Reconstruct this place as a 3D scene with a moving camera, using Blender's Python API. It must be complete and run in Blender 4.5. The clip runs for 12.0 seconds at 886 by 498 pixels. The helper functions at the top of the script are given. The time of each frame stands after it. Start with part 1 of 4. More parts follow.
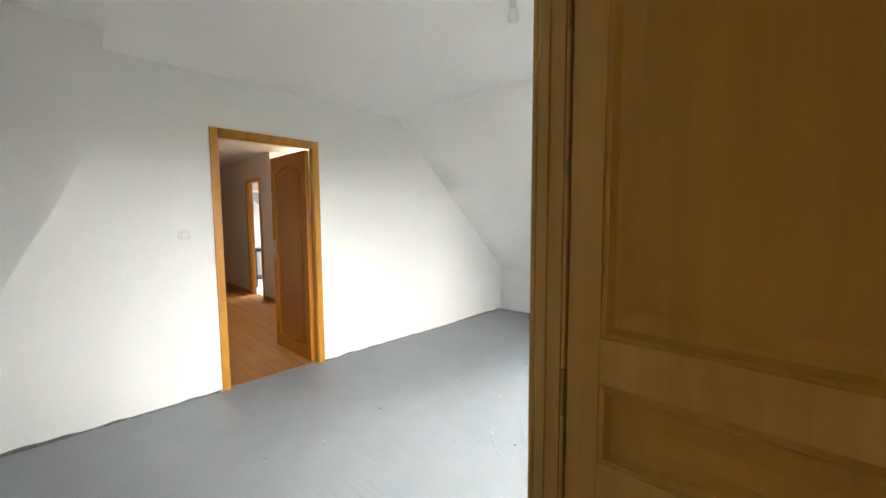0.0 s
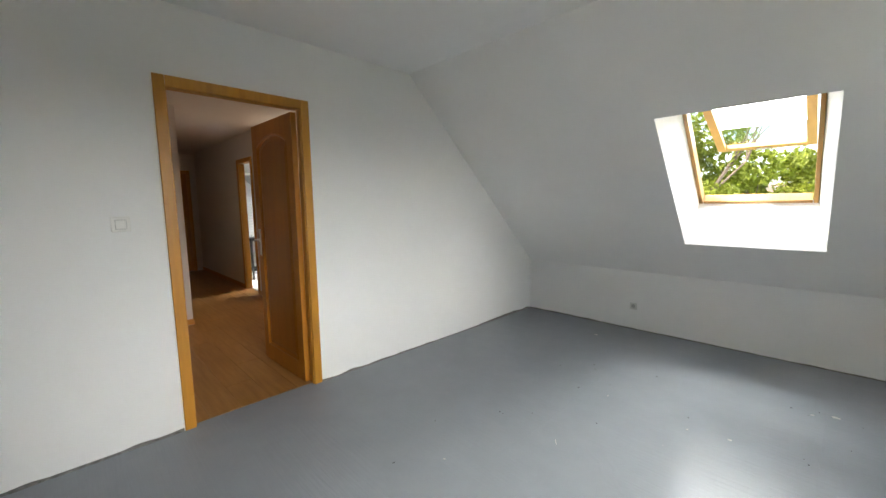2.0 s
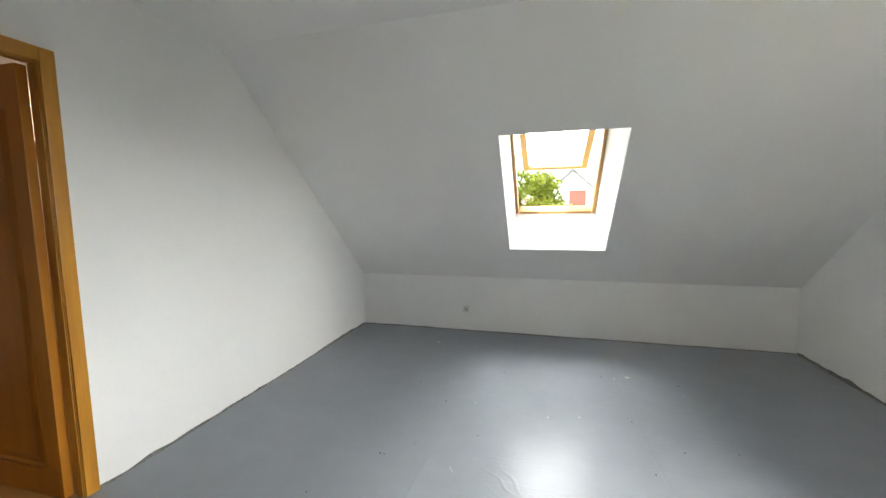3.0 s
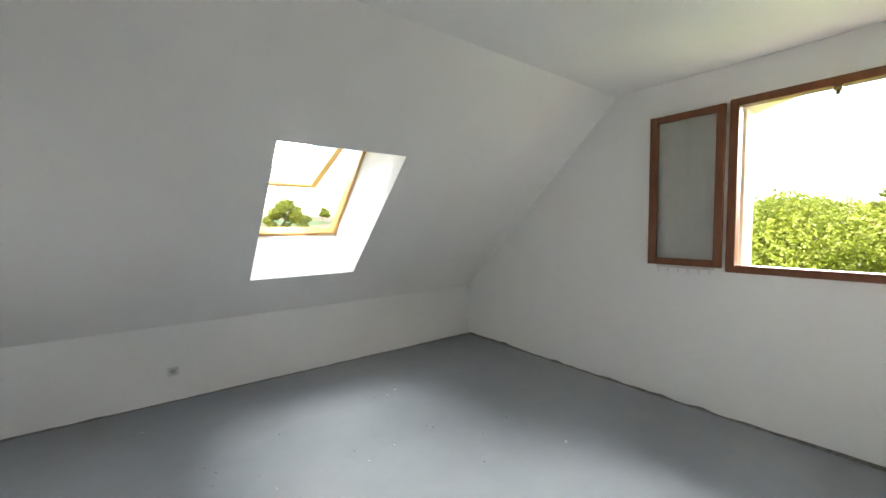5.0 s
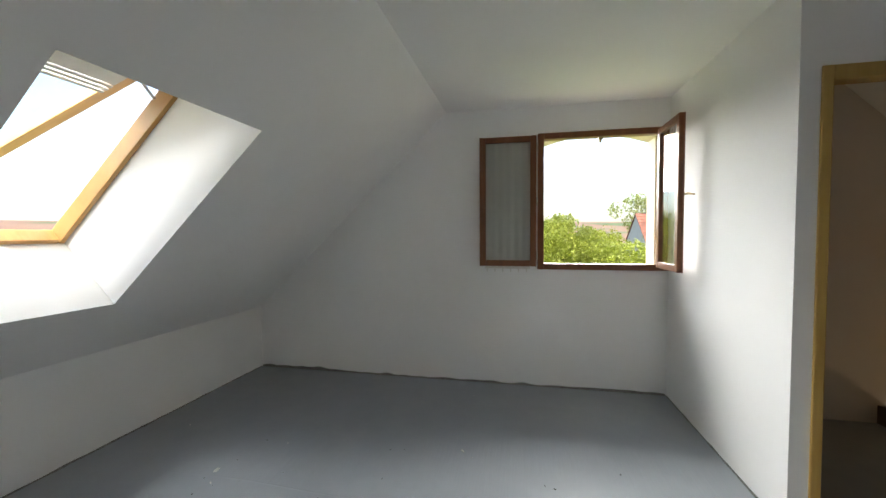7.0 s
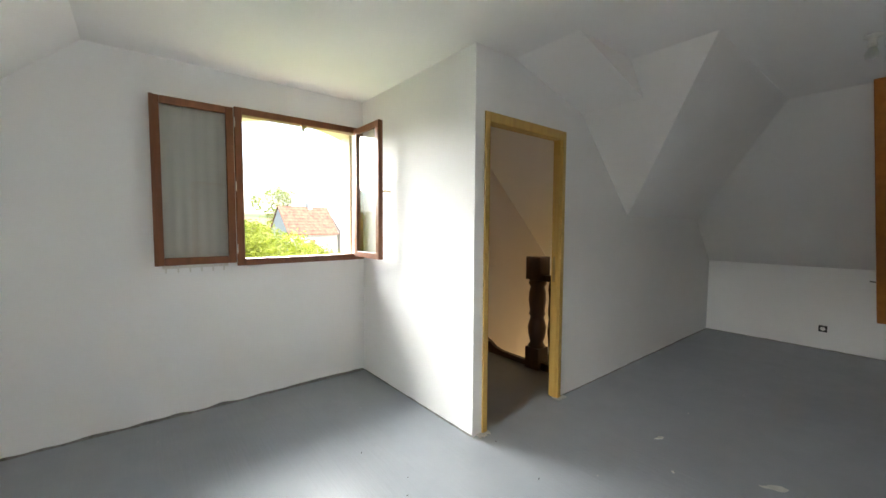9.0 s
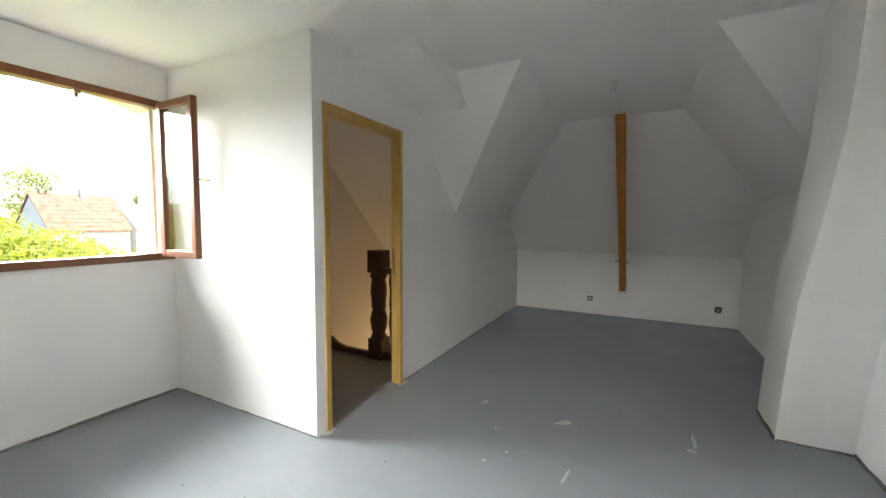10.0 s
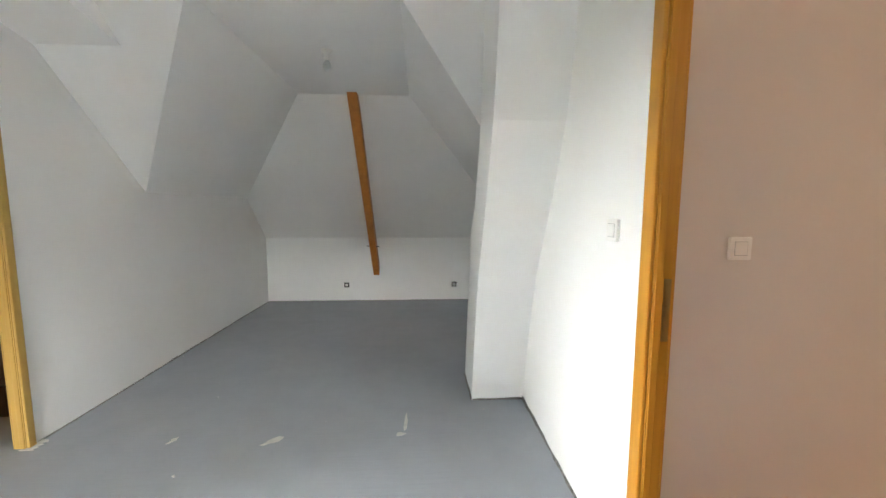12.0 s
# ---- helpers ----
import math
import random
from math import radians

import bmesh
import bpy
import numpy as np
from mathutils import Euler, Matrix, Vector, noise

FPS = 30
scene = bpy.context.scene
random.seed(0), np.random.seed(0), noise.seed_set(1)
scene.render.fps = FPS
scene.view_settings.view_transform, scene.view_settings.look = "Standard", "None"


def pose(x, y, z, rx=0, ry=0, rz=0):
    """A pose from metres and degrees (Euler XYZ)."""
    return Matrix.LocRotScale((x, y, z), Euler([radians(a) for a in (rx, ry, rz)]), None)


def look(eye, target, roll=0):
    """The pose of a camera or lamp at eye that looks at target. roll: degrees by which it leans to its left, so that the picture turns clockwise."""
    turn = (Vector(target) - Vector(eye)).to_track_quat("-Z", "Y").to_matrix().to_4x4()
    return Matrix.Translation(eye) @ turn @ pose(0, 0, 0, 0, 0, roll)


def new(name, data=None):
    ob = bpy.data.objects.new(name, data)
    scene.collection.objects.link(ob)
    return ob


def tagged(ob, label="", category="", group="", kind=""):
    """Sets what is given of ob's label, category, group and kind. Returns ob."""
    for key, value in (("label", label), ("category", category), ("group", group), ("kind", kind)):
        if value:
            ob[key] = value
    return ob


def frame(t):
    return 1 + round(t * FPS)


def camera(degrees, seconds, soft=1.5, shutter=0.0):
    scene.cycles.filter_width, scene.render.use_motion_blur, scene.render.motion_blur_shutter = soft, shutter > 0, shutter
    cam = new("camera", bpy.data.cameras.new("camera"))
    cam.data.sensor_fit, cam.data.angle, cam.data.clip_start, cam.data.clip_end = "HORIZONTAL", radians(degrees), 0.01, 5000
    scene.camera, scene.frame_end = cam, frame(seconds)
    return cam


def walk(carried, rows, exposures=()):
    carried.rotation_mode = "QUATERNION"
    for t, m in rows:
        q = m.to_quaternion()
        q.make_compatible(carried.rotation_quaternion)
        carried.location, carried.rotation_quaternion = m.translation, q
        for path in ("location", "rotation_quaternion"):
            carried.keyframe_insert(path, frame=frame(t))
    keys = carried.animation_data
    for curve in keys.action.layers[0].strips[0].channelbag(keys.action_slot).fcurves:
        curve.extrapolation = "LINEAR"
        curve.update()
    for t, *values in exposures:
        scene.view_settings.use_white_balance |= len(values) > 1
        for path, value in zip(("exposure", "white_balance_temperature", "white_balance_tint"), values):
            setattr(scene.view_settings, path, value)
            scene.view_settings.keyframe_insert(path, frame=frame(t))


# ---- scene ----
cam = camera(98.5, 12.0)
PATH = [
    (0, (1.067, 4.712, 1.384), (2.456, 3.282, 1.222), -0.34),
    (0.5, (1.287, 4.588, 1.380), (2.702, 3.194, 1.160), -0.4),
    (1, (1.427, 4.431, 1.380), (2.881, 3.074, 1.147), -0.4),
    (1.5, (1.565, 4.312, 1.370), (3.043, 2.985, 1.131), -0.5),
    (2, (1.746, 4.229, 1.357), (3.159, 2.833, 1.122), -0.7),
    (2.5, (1.957, 4.143, 1.352), (3.067, 2.495, 1.13), -0.4),
    (3, (2.282, 4.195, 1.365), (2.8, 2.274, 1.168), -0.6),
    (5, (3.215, 3.74, 1.398), (2.013, 2.146, 1.28), -0.6),
    (5.5, (3.332, 3.487, 1.396), (1.825, 2.175, 1.303), -0.6),
    (6, (3.485, 3.222, 1.395), (1.757, 2.22, 1.311), -0.5),
    (6.5, (3.52, 2.921, 1.373), (1.648, 2.221, 1.296), -0.3),
    (8.5, (3.259, 2.259, 1.368), (1.406, 3.005, 1.257), -0.2),
    (9, (3.244, 2.205, 1.364), (1.687, 3.455, 1.245), 0.3),
    (9.5, (3.252, 2.176, 1.357), (2.021, 3.746, 1.225), 0.4),
    (10, (3.254, 2.165, 1.359), (2.338, 3.937, 1.218), 0.4),
    (10.5, (3.303, 2.183, 1.359), (2.649, 4.068, 1.216), 0.4),
    (11, (3.418, 2.277, 1.364), (3.01, 4.229, 1.213), 0.4),
    (11.5, (3.567, 2.433, 1.346), (3.392, 4.42, 1.19), 0.4),
    (12, (3.697, 2.631, 1.345), (3.814, 4.616, 1.136), 0.2),
]
walk(cam, [(t, look(eye, target, roll)) for t, eye, target, roll in PATH],
     exposures=[(t, stops, kelvin, 8.5) for t, stops, kelvin in (
         (0, 4.3, 7150), (1.0, 3.74, 7050), (1.5, 3.5, 7000), (2.0, 3.38, 6950), (3.0, 3.55, 6900), (5.0, 3.44, 6900), (5.5, 3.18, 6900), (6.5, 2.74, 6900),
         (8.5, 3.5, 6950), (9.0, 3.62, 6950), (9.5, 3.75, 6950), (10.5, 3.88, 6950), (11.0, 4.05, 6950), (11.5, 4.48, 6950), (12, 4.65, 6950))])

# ---- world and light ----
scene.cycles.max_bounces, scene.cycles.diffuse_bounces = 16, 12
SUN_EL, SUN_AZ = 49.5, 39.0   # degrees; azimuth counted from +y towards +x
world = bpy.data.worlds.new("world")
scene.world = world
world.use_nodes = True
wn = world.node_tree
sky = wn.nodes.new("ShaderNodeTexSky")
sky.sky_type, sky.sun_disc = "NISHITA", False
sky.sun_elevation, sky.sun_rotation = radians(SUN_EL), radians(SUN_AZ)
sky.air_density, sky.dust_density, sky.ozone_density = 1.0, 3.0, 1.0
wn.nodes["Background"].inputs["Strength"].default_value = 0.1
wn.links.new(sky.outputs[0], wn.nodes["Background"].inputs["Color"])

sun_data = bpy.data.lights.new("sun", "SUN")
sun_data.energy, sun_data.angle, sun_data.color = 1.4, radians(2.0), (1.0, 0.95, 0.87)
sun = new("sun", sun_data)
sx = math.sin(radians(SUN_AZ)) * math.cos(radians(SUN_EL))
sy = math.cos(radians(SUN_AZ)) * math.cos(radians(SUN_EL))
sz = math.sin(radians(SUN_EL))
sun.matrix_world = look((sx * 60, sy * 60, sz * 60), (0, 0, 0))

# lamp on the lower floor, below the stairwell
stair_data = bpy.data.lights.new("stair_light", "POINT")
stair_data.energy, stair_data.color, stair_data.shadow_soft_size = 0.95, (1.0, 0.72, 0.38), 0.08
stair_light = new("stair_light", stair_data)
stair_light.location = (0.85, 6.3, -0.7)


# added area lamps outside the openings, boosting the overcast sky's light
def sky_fill(name, eye, target, size, power, tall=0.0):
    data = bpy.data.lights.new(name, "AREA")
    data.shape, data.size, data.energy, data.color = "SQUARE", size, power, (0.97, 0.985, 1.0)
    if tall:
        data.shape, data.size_y = "RECTANGLE", tall
    lamp = new(name, data)
    lamp.matrix_world = look(eye, target)
    return lamp


sky_fill("fill_over_skylight", (2.18, -1.7, 5.3), (2.18, 0.9, 1.6), 3.0, 75.0)
sky_fill("fill_before_skylight", (2.18, -4.2, 3.9), (2.18, 4.0, 1.0), 3.4, 155.0, 2.6)
# large added lamp over the gardens, facing the gable window to brighten the room
sky_fill("fill_before_window", (-7.5, 3.3, 5.7), (0, 3.3, 1.65), 10.0, 1000.0, 7.0)
sky_fill("fill_over_bathroom", (9.1, -1.2, 4.8), (9.1, 0.9, 1.6), 2.0, 120.0)

# warm fill light added out of sight in the side of the hall
hall_data = bpy.data.lights.new("hall_fill", "POINT")
hall_data.energy, hall_data.color, hall_data.shadow_soft_size = 1.7, (1.0, 0.87, 0.72), 0.06
hall_fill = new("hall_fill", hall_data)
hall_fill.location = (6.95, 1.65, 2.28)


# ---- materials ----
def mat_base(name, rough=0.6, metal=0.0):
    m = bpy.data.materials.new(name)
    m.use_nodes = True
    b = m.node_tree.nodes["Principled BSDF"]
    b.inputs["Roughness"].default_value = rough
    b.inputs["Metallic"].default_value = metal
    return m, m.node_tree, b


def coords(nt, scale, random_shift=False):
    tc = nt.nodes.new("ShaderNodeTexCoord")
    mp = nt.nodes.new("ShaderNodeMapping")
    mp.inputs["Scale"].default_value = scale
    nt.links.new(tc.outputs["Object"], mp.inputs["Vector"])
    if random_shift:
        oi = nt.nodes.new("ShaderNodeObjectInfo")
        mu = nt.nodes.new("ShaderNodeMath")
        mu.operation = "MULTIPLY"
        mu.inputs[1].default_value = 37.0
        nt.links.new(oi.outputs["Random"], mu.inputs[0])
        nt.links.new(mu.outputs[0], mp.inputs["Location"])
    return mp


def noise_node(nt, mp, scale, detail=4.0, rough=0.55):
    n = nt.nodes.new("ShaderNodeTexNoise")
    n.inputs["Scale"].default_value = scale
    n.inputs["Detail"].default_value = detail
    n.inputs["Roughness"].default_value = rough
    nt.links.new(mp.outputs[0], n.inputs["Vector"])
    return n


def ramp(nt, src, stops):
    r = nt.nodes.new("ShaderNodeValToRGB")
    e = r.color_ramp.elements
    e[0].position, e[0].color = stops[0][0], (*stops[0][1], 1)
    e[1].position, e[1].color = stops[-1][0], (*stops[-1][1], 1)
    for p, c in stops[1:-1]:
        e.new(p).color = (*c, 1)
    nt.links.new(src, r.inputs["Fac"])
    return r


def mix(nt, fac, a, b, kind="MIX"):
    x = nt.nodes.new("ShaderNodeMix")
    x.data_type, x.blend_type = "RGBA", kind
    if isinstance(fac, float):
        x.inputs[0].default_value = fac
    else:
        nt.links.new(fac, x.inputs[0])
    for k, v in ((6, a), (7, b)):
        if isinstance(v, tuple):
            x.inputs[k].default_value = (*v, 1)
        else:
            nt.links.new(v, x.inputs[k])
    return x.outputs[2]


def bump(nt, b, src, strength, distance):
    n = nt.nodes.new("ShaderNodeBump")
    n.inputs["Strength"].default_value = strength
    n.inputs["Distance"].default_value = distance
    nt.links.new(src, n.inputs["Height"])
    nt.links.new(n.outputs[0], b.inputs["Normal"])


def scaled(c, k):
    return tuple(min(1.0, v * k) for v in c)


def plaster(name, c, rough=0.75, var=0.03, relief=0.04):
    m, nt, b = mat_base(name, rough)
    mp = coords(nt, (1, 1, 1))
    big, fine = noise_node(nt, mp, 1.3, 3), noise_node(nt, mp, 160, 3)
    r = ramp(nt, big.outputs["Fac"], [(0.3, scaled(c, 1 - var)), (0.7, scaled(c, 1 + var * 0.5))])
    nt.links.new(r.outputs[0], b.inputs["Base Color"])
    bump(nt, b, fine.outputs["Fac"], relief, 0.002)
    return m


def wood(name, dark, light, scale=(26, 26, 1.6), rough=0.4, relief=0.1, shift=False):
    m, nt, b = mat_base(name, rough)
    mp = coords(nt, scale, shift)
    grain = noise_node(nt, mp, 1.0, 6, 0.65)
    mp2 = coords(nt, (1.1, 1.1, 0.5), shift)
    tone = noise_node(nt, mp2, 2.0, 3)
    mid = tuple((p + q) / 2 for p, q in zip(dark, light))
    r = ramp(nt, grain.outputs["Fac"], [(0.28, dark), (0.5, mid), (0.74, light)])
    t = ramp(nt, tone.outputs["Fac"], [(0.3, (0.86, 0.86, 0.86)), (0.7, (1, 1, 1))])
    nt.links.new(mix(nt, 1.0, r.outputs[0], t.outputs[0], "MULTIPLY"), b.inputs["Base Color"])
    bump(nt, b, grain.outputs["Fac"], relief, 0.002)
    return m


def plain(name, c, rough=0.5, metal=0.0, var=0.06, scale=25):
    m, nt, b = mat_base(name, rough, metal)
    mp = coords(nt, (1, 1, 1))
    n = noise_node(nt, mp, scale, 4)
    r = ramp(nt, n.outputs["Fac"], [(0.3, scaled(c, 1 - var)), (0.7, scaled(c, 1 + var))])
    nt.links.new(r.outputs[0], b.inputs["Base Color"])
    bump(nt, b, n.outputs["Fac"], 0.05, 0.001)
    return m


def glass_mat(name, tint=(0.97, 0.985, 0.98), rough=0.0):
    m, nt, b = mat_base(name, rough)
    b.inputs["Base Color"].default_value = (*tint, 1)
    b.inputs["Transmission Weight"].default_value = 1.0
    b.inputs["IOR"].default_value = 1.45
    return m


def floor_paint(name):
    m, nt, b = mat_base(name, 0.3)
    mp = coords(nt, (1, 1, 1))
    big, mid = noise_node(nt, mp, 0.9, 4), noise_node(nt, mp, 6, 4)
    c = ramp(nt, big.outputs["Fac"], [(0.3, (0.268, 0.287, 0.311)), (0.7, (0.3, 0.321, 0.347))])
    d = ramp(nt, mid.outputs["Fac"], [(0.3, (0.95, 0.95, 0.95)), (0.7, (1, 1, 1))])
    nt.links.new(mix(nt, 1.0, c.outputs[0], d.outputs[0], "MULTIPLY"), b.inputs["Base Color"])
    rr = nt.nodes.new("ShaderNodeMapRange")
    rr.inputs["To Min"].default_value, rr.inputs["To Max"].default_value = 0.17, 0.29
    b.inputs["Specular IOR Level"].default_value = 0.13
    nt.links.new(mid.outputs["Fac"], rr.inputs["Value"])
    nt.links.new(rr.outputs[0], b.inputs["Roughness"])
    # brush strokes along x
    mps = coords(nt, (3.5, 48, 1))
    st = noise_node(nt, mps, 1.0, 4, 0.6)
    bump(nt, b, st.outputs["Fac"], 0.6, 0.003)
    return m


def leaf_mat(name, c1, c2, c3):
    m, nt, b = mat_base(name, 0.5)
    mp = coords(nt, (1, 1, 1))
    n = noise_node(nt, mp, 1.1, 5, 0.7)
    r = ramp(nt, n.outputs["Fac"], [(0.3, c1), (0.5, c2), (0.7, c3)])
    nt.links.new(r.outputs[0], b.inputs["Base Color"])
    tr = nt.nodes.new("ShaderNodeBsdfTranslucent")
    nt.links.new(r.outputs[0], tr.inputs["Color"])
    ms = nt.nodes.new("ShaderNodeMixShader")
    ms.inputs[0].default_value = 0.55
    nt.links.new(b.outputs[0], ms.inputs[1])
    nt.links.new(tr.outputs[0], ms.inputs[2])
    nt.links.new(ms.outputs[0], nt.nodes["Material Output"].inputs["Surface"])
    return m


def ground_mat(name):
    m, nt, b = mat_base(name, 0.9)
    mp = coords(nt, (1, 1, 1))
    n1, n2 = noise_node(nt, mp, 0.01, 4), noise_node(nt, mp, 1.5, 5)
    a = ramp(nt, n1.outputs["Fac"], [(0.38, (0.05, 0.085, 0.02)), (0.44, (0.15, 0.085, 0.05)), (0.56, (0.17, 0.10, 0.06)), (0.62, (0.06, 0.10, 0.025))])
    d = ramp(nt, n2.outputs["Fac"], [(0.3, (0.75, 0.75, 0.75)), (0.7, (1, 1, 1))])
    # gardens near the house, open fields further out
    ln = nt.nodes.new("ShaderNodeVectorMath")
    ln.operation = "LENGTH"
    nt.links.new(mp.outputs[0], ln.inputs[0])
    far = nt.nodes.new("ShaderNodeMapRange")
    far.inputs["From Min"].default_value, far.inputs["From Max"].default_value = 45.0, 75.0
    nt.links.new(ln.outputs["Value"], far.inputs["Value"])
    lawn = ramp(nt, n2.outputs["Fac"], [(0.3, (0.085, 0.13, 0.025)), (0.7, (0.13, 0.18, 0.04))])
    both = mix(nt, far.outputs[0], lawn.outputs[0], a.outputs[0])
    nt.links.new(mix(nt, 1.0, both, d.outputs[0], "MULTIPLY"), b.inputs["Base Color"])
    return m


M_WALL = plaster("white_wall_paint", (0.87, 0.87, 0.86))
M_CEIL = plaster("white_ceiling_paint", (0.87, 0.87, 0.86), 0.8)
M_HALLW = plaster("cream_hall_paint", (0.68, 0.63, 0.59), 0.8)
M_FLOOR = floor_paint("grey_floor_paint")
M_OAK = wood("varnished_oak", (0.50, 0.205, 0.018), (0.66, 0.31, 0.038))
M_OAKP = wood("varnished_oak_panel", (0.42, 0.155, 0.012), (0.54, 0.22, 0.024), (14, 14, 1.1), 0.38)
M_OAKL = wood("pale_oak", (0.50, 0.30, 0.075), (0.62, 0.41, 0.12))
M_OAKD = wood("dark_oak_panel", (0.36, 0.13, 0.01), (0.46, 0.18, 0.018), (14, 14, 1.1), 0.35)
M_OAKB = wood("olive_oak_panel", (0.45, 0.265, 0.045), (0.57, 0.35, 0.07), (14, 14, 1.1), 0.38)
M_PINE = wood("varnished_pine", (0.44, 0.235, 0.065), (0.58, 0.33, 0.11), (20, 3, 3), 0.4)
M_MAHOG = wood("red_brown_window_wood", (0.165, 0.057, 0.022), (0.26, 0.097, 0.037), (30, 30, 3), 0.38)
M_BEAM = wood("orange_beam_wood", (0.40, 0.128, 0.013), (0.55, 0.205, 0.03), (18, 18, 1.2), 0.5, 0.25)
M_NEWEL = wood("dark_stair_wood", (0.045, 0.018, 0.01), (0.09, 0.036, 0.018), (24, 24, 2), 0.4)
M_LAMIN = wood("oak_laminate", (0.36, 0.165, 0.045), (0.50, 0.26, 0.085), (2.5, 30, 30), 0.38, 0.05, True)
M_STEEL = plain("brushed_steel", (0.55, 0.54, 0.52), 0.35, 1.0)
M_BRASS = plain("dark_brass", (0.35, 0.26, 0.13), 0.4, 1.0)
M_BLACK = plain("black_metal", (0.02, 0.02, 0.022), 0.45)
M_DARK = plain("dark_socket_hole", (0.03, 0.03, 0.03), 0.8)
M_PLASTIC = plain("white_plastic", (0.82, 0.81, 0.78), 0.35, 0, 0.02)
M_GREYPL = plain("grey_plastic", (0.45, 0.45, 0.44), 0.45, 0, 0.04)
M_SOCKET = plain("grey_white_plastic", (0.66, 0.66, 0.64), 0.4, 0, 0.05)
M_GLASS = glass_mat("window_glass")
M_GLASSG = glass_mat("grey_tinted_glass", (0.64, 0.71, 0.75))
M_FROST = glass_mat("frosted_glass", (0.86, 0.92, 0.9), 0.35)
M_SHEER = plain("sheer_net_fabric", (0.72, 0.71, 0.66), 0.9, 0, 0.025, 60)
M_RENDER = plaster("cream_render", (0.72, 0.62, 0.47), 0.9, 0.07, 0.3)
M_HOUSEW = plaster("white_house_render", (0.36, 0.36, 0.35), 0.9, 0.06)
M_TILE = plain("red_clay_tile", (0.15, 0.055, 0.036), 0.85, 0, 0.5, 1.6)
M_SLATE = plain("grey_slate", (0.15, 0.15, 0.155), 0.7, 0, 0.15, 3)
M_SHUT = plain("brown_shutter_paint", (0.11, 0.04, 0.025), 0.6)
M_CHIP = plain("pale_paint_chip", (0.45, 0.44, 0.41), 0.8, 0, 0.15)
# mortar at the wall feet, darkened to paint in the contact shadow
M_MORTAR_SHADE = plain("shade_darkened_mortar", (0.15, 0.146, 0.138), 0.9, 0, 0.5, 40)
M_TILEW = plain("pale_bathroom_tile", (0.78, 0.78, 0.77), 0.25, 0, 0.02)
M_LEAF = leaf_mat("bright_leaves", (0.12, 0.155, 0.014), (0.175, 0.21, 0.02), (0.25, 0.28, 0.035))
M_LEAFD = leaf_mat("tree_leaves", (0.15, 0.185, 0.04), (0.21, 0.25, 0.06), (0.29, 0.32, 0.09))
M_BARK = plain("bark", (0.10, 0.075, 0.055), 0.9, 0, 0.4, 12)
M_GROUND = ground_mat("fields")


# ---- mesh helpers ----
def finish(name, bm, mat, parent=None, smooth=False):
    bmesh.ops.recalc_face_normals(bm, faces=bm.faces)
    me = bpy.data.meshes.new(name)
    bm.to_mesh(me)
    bm.free()
    if isinstance(mat, (list, tuple)):
        for k in mat:
            me.materials.append(k)
    else:
        me.materials.append(mat)
    if smooth:
        for p in me.polygons:
            p.use_smooth = True
    ob = new(name, me)
    if parent is not None:
        ob.parent = parent
    return ob


def box(bm, lo, hi, bevel=0.0, m=None):
    c = [(lo[k] + hi[k]) / 2 for k in range(3)]
    d = [abs(hi[k] - lo[k]) for k in range(3)]
    t = Matrix.Translation(c) @ Matrix.Diagonal((*d, 1))
    if m is not None:
        t = m @ t
    g = bmesh.ops.create_cube(bm, size=1, matrix=t)
    if bevel > 0:
        es = {e for v in g["verts"] for e in v.link_edges}
        bmesh.ops.bevel(bm, geom=list(es), offset=bevel, segments=2, affect="EDGES", profile=0.6)


def prism(bm, pts, shift):
    """A flat polygon pushed along a shift into a solid."""
    sh = Vector(shift)
    a = [bm.verts.new(p) for p in pts]
    b = [bm.verts.new(Vector(p) + sh) for p in pts]
    bm.faces.new(a)
    bm.faces.new(list(reversed(b)))
    for k in range(len(pts)):
        n = (k + 1) % len(pts)
        bm.faces.new((a[k], a[n], b[n], b[k]))


def cyl(bm, p, q, r0, r1=None, n=12):
    p, q = Vector(p), Vector(q)
    r1 = r0 if r1 is None else r1
    d = q - p
    m = Matrix.Translation((p + q) / 2) @ d.to_track_quat("Z", "Y").to_matrix().to_4x4()
    bmesh.ops.create_cone(bm, cap_ends=True, segments=n, radius1=r0, radius2=r1, depth=d.length, matrix=m)


def lathe(bm, profile, centre, n=20):
    """profile: rows of radius and height."""
    rings = []
    for r, z in profile:
        rings.append([bm.verts.new((centre[0] + r * math.cos(2 * math.pi * k / n), centre[1] + r * math.sin(2 * math.pi * k / n), centre[2] + z)) for k in range(n)])
    for lo, hi in zip(rings, rings[1:]):
        for k in range(n):
            bm.faces.new((lo[k], lo[(k + 1) % n], hi[(k + 1) % n], hi[k]))
    bm.faces.new(list(reversed(rings[0])))
    bm.faces.new(rings[-1])


def empty(name, m=None):
    e = new(name)
    e.empty_display_size = 0.1
    if m is not None:
        e.matrix_world = m
    return e


def structure(ob, label="", category=""):
    return tagged(ob, label, category, kind="structure")


# ---- the plan ----
XA, XB = 4.42, 1.498          # partition walls with doors
YC, YF = 3.858, 8.193         # return wall beside the window; far knee wall
H = 2.485                     # flat ceiling
T = 0.062                     # partition thickness
K1, S1 = 0.625, 0.94          # skylight slope: height at the knee wall, rise per metre
Y1 = (H - K1) / S1
YV, SV = 4.825, 0.983         # slope over the stairs: where it leaves the ceiling, fall per metre
SL = 1.037                    # side slopes of the far bay
XL, XR = 2.478, 3.588         # where the side slopes leave the ceiling
KF = 0.926                    # far knee wall
YT = 6.662                    # where the far slope leaves the ceiling
SF = (H - KF) / (YF - YT)


def z_stair(y):
    return H - SV * (y - YV)


def z_far(y):
    return KF + SF * (YF - y)


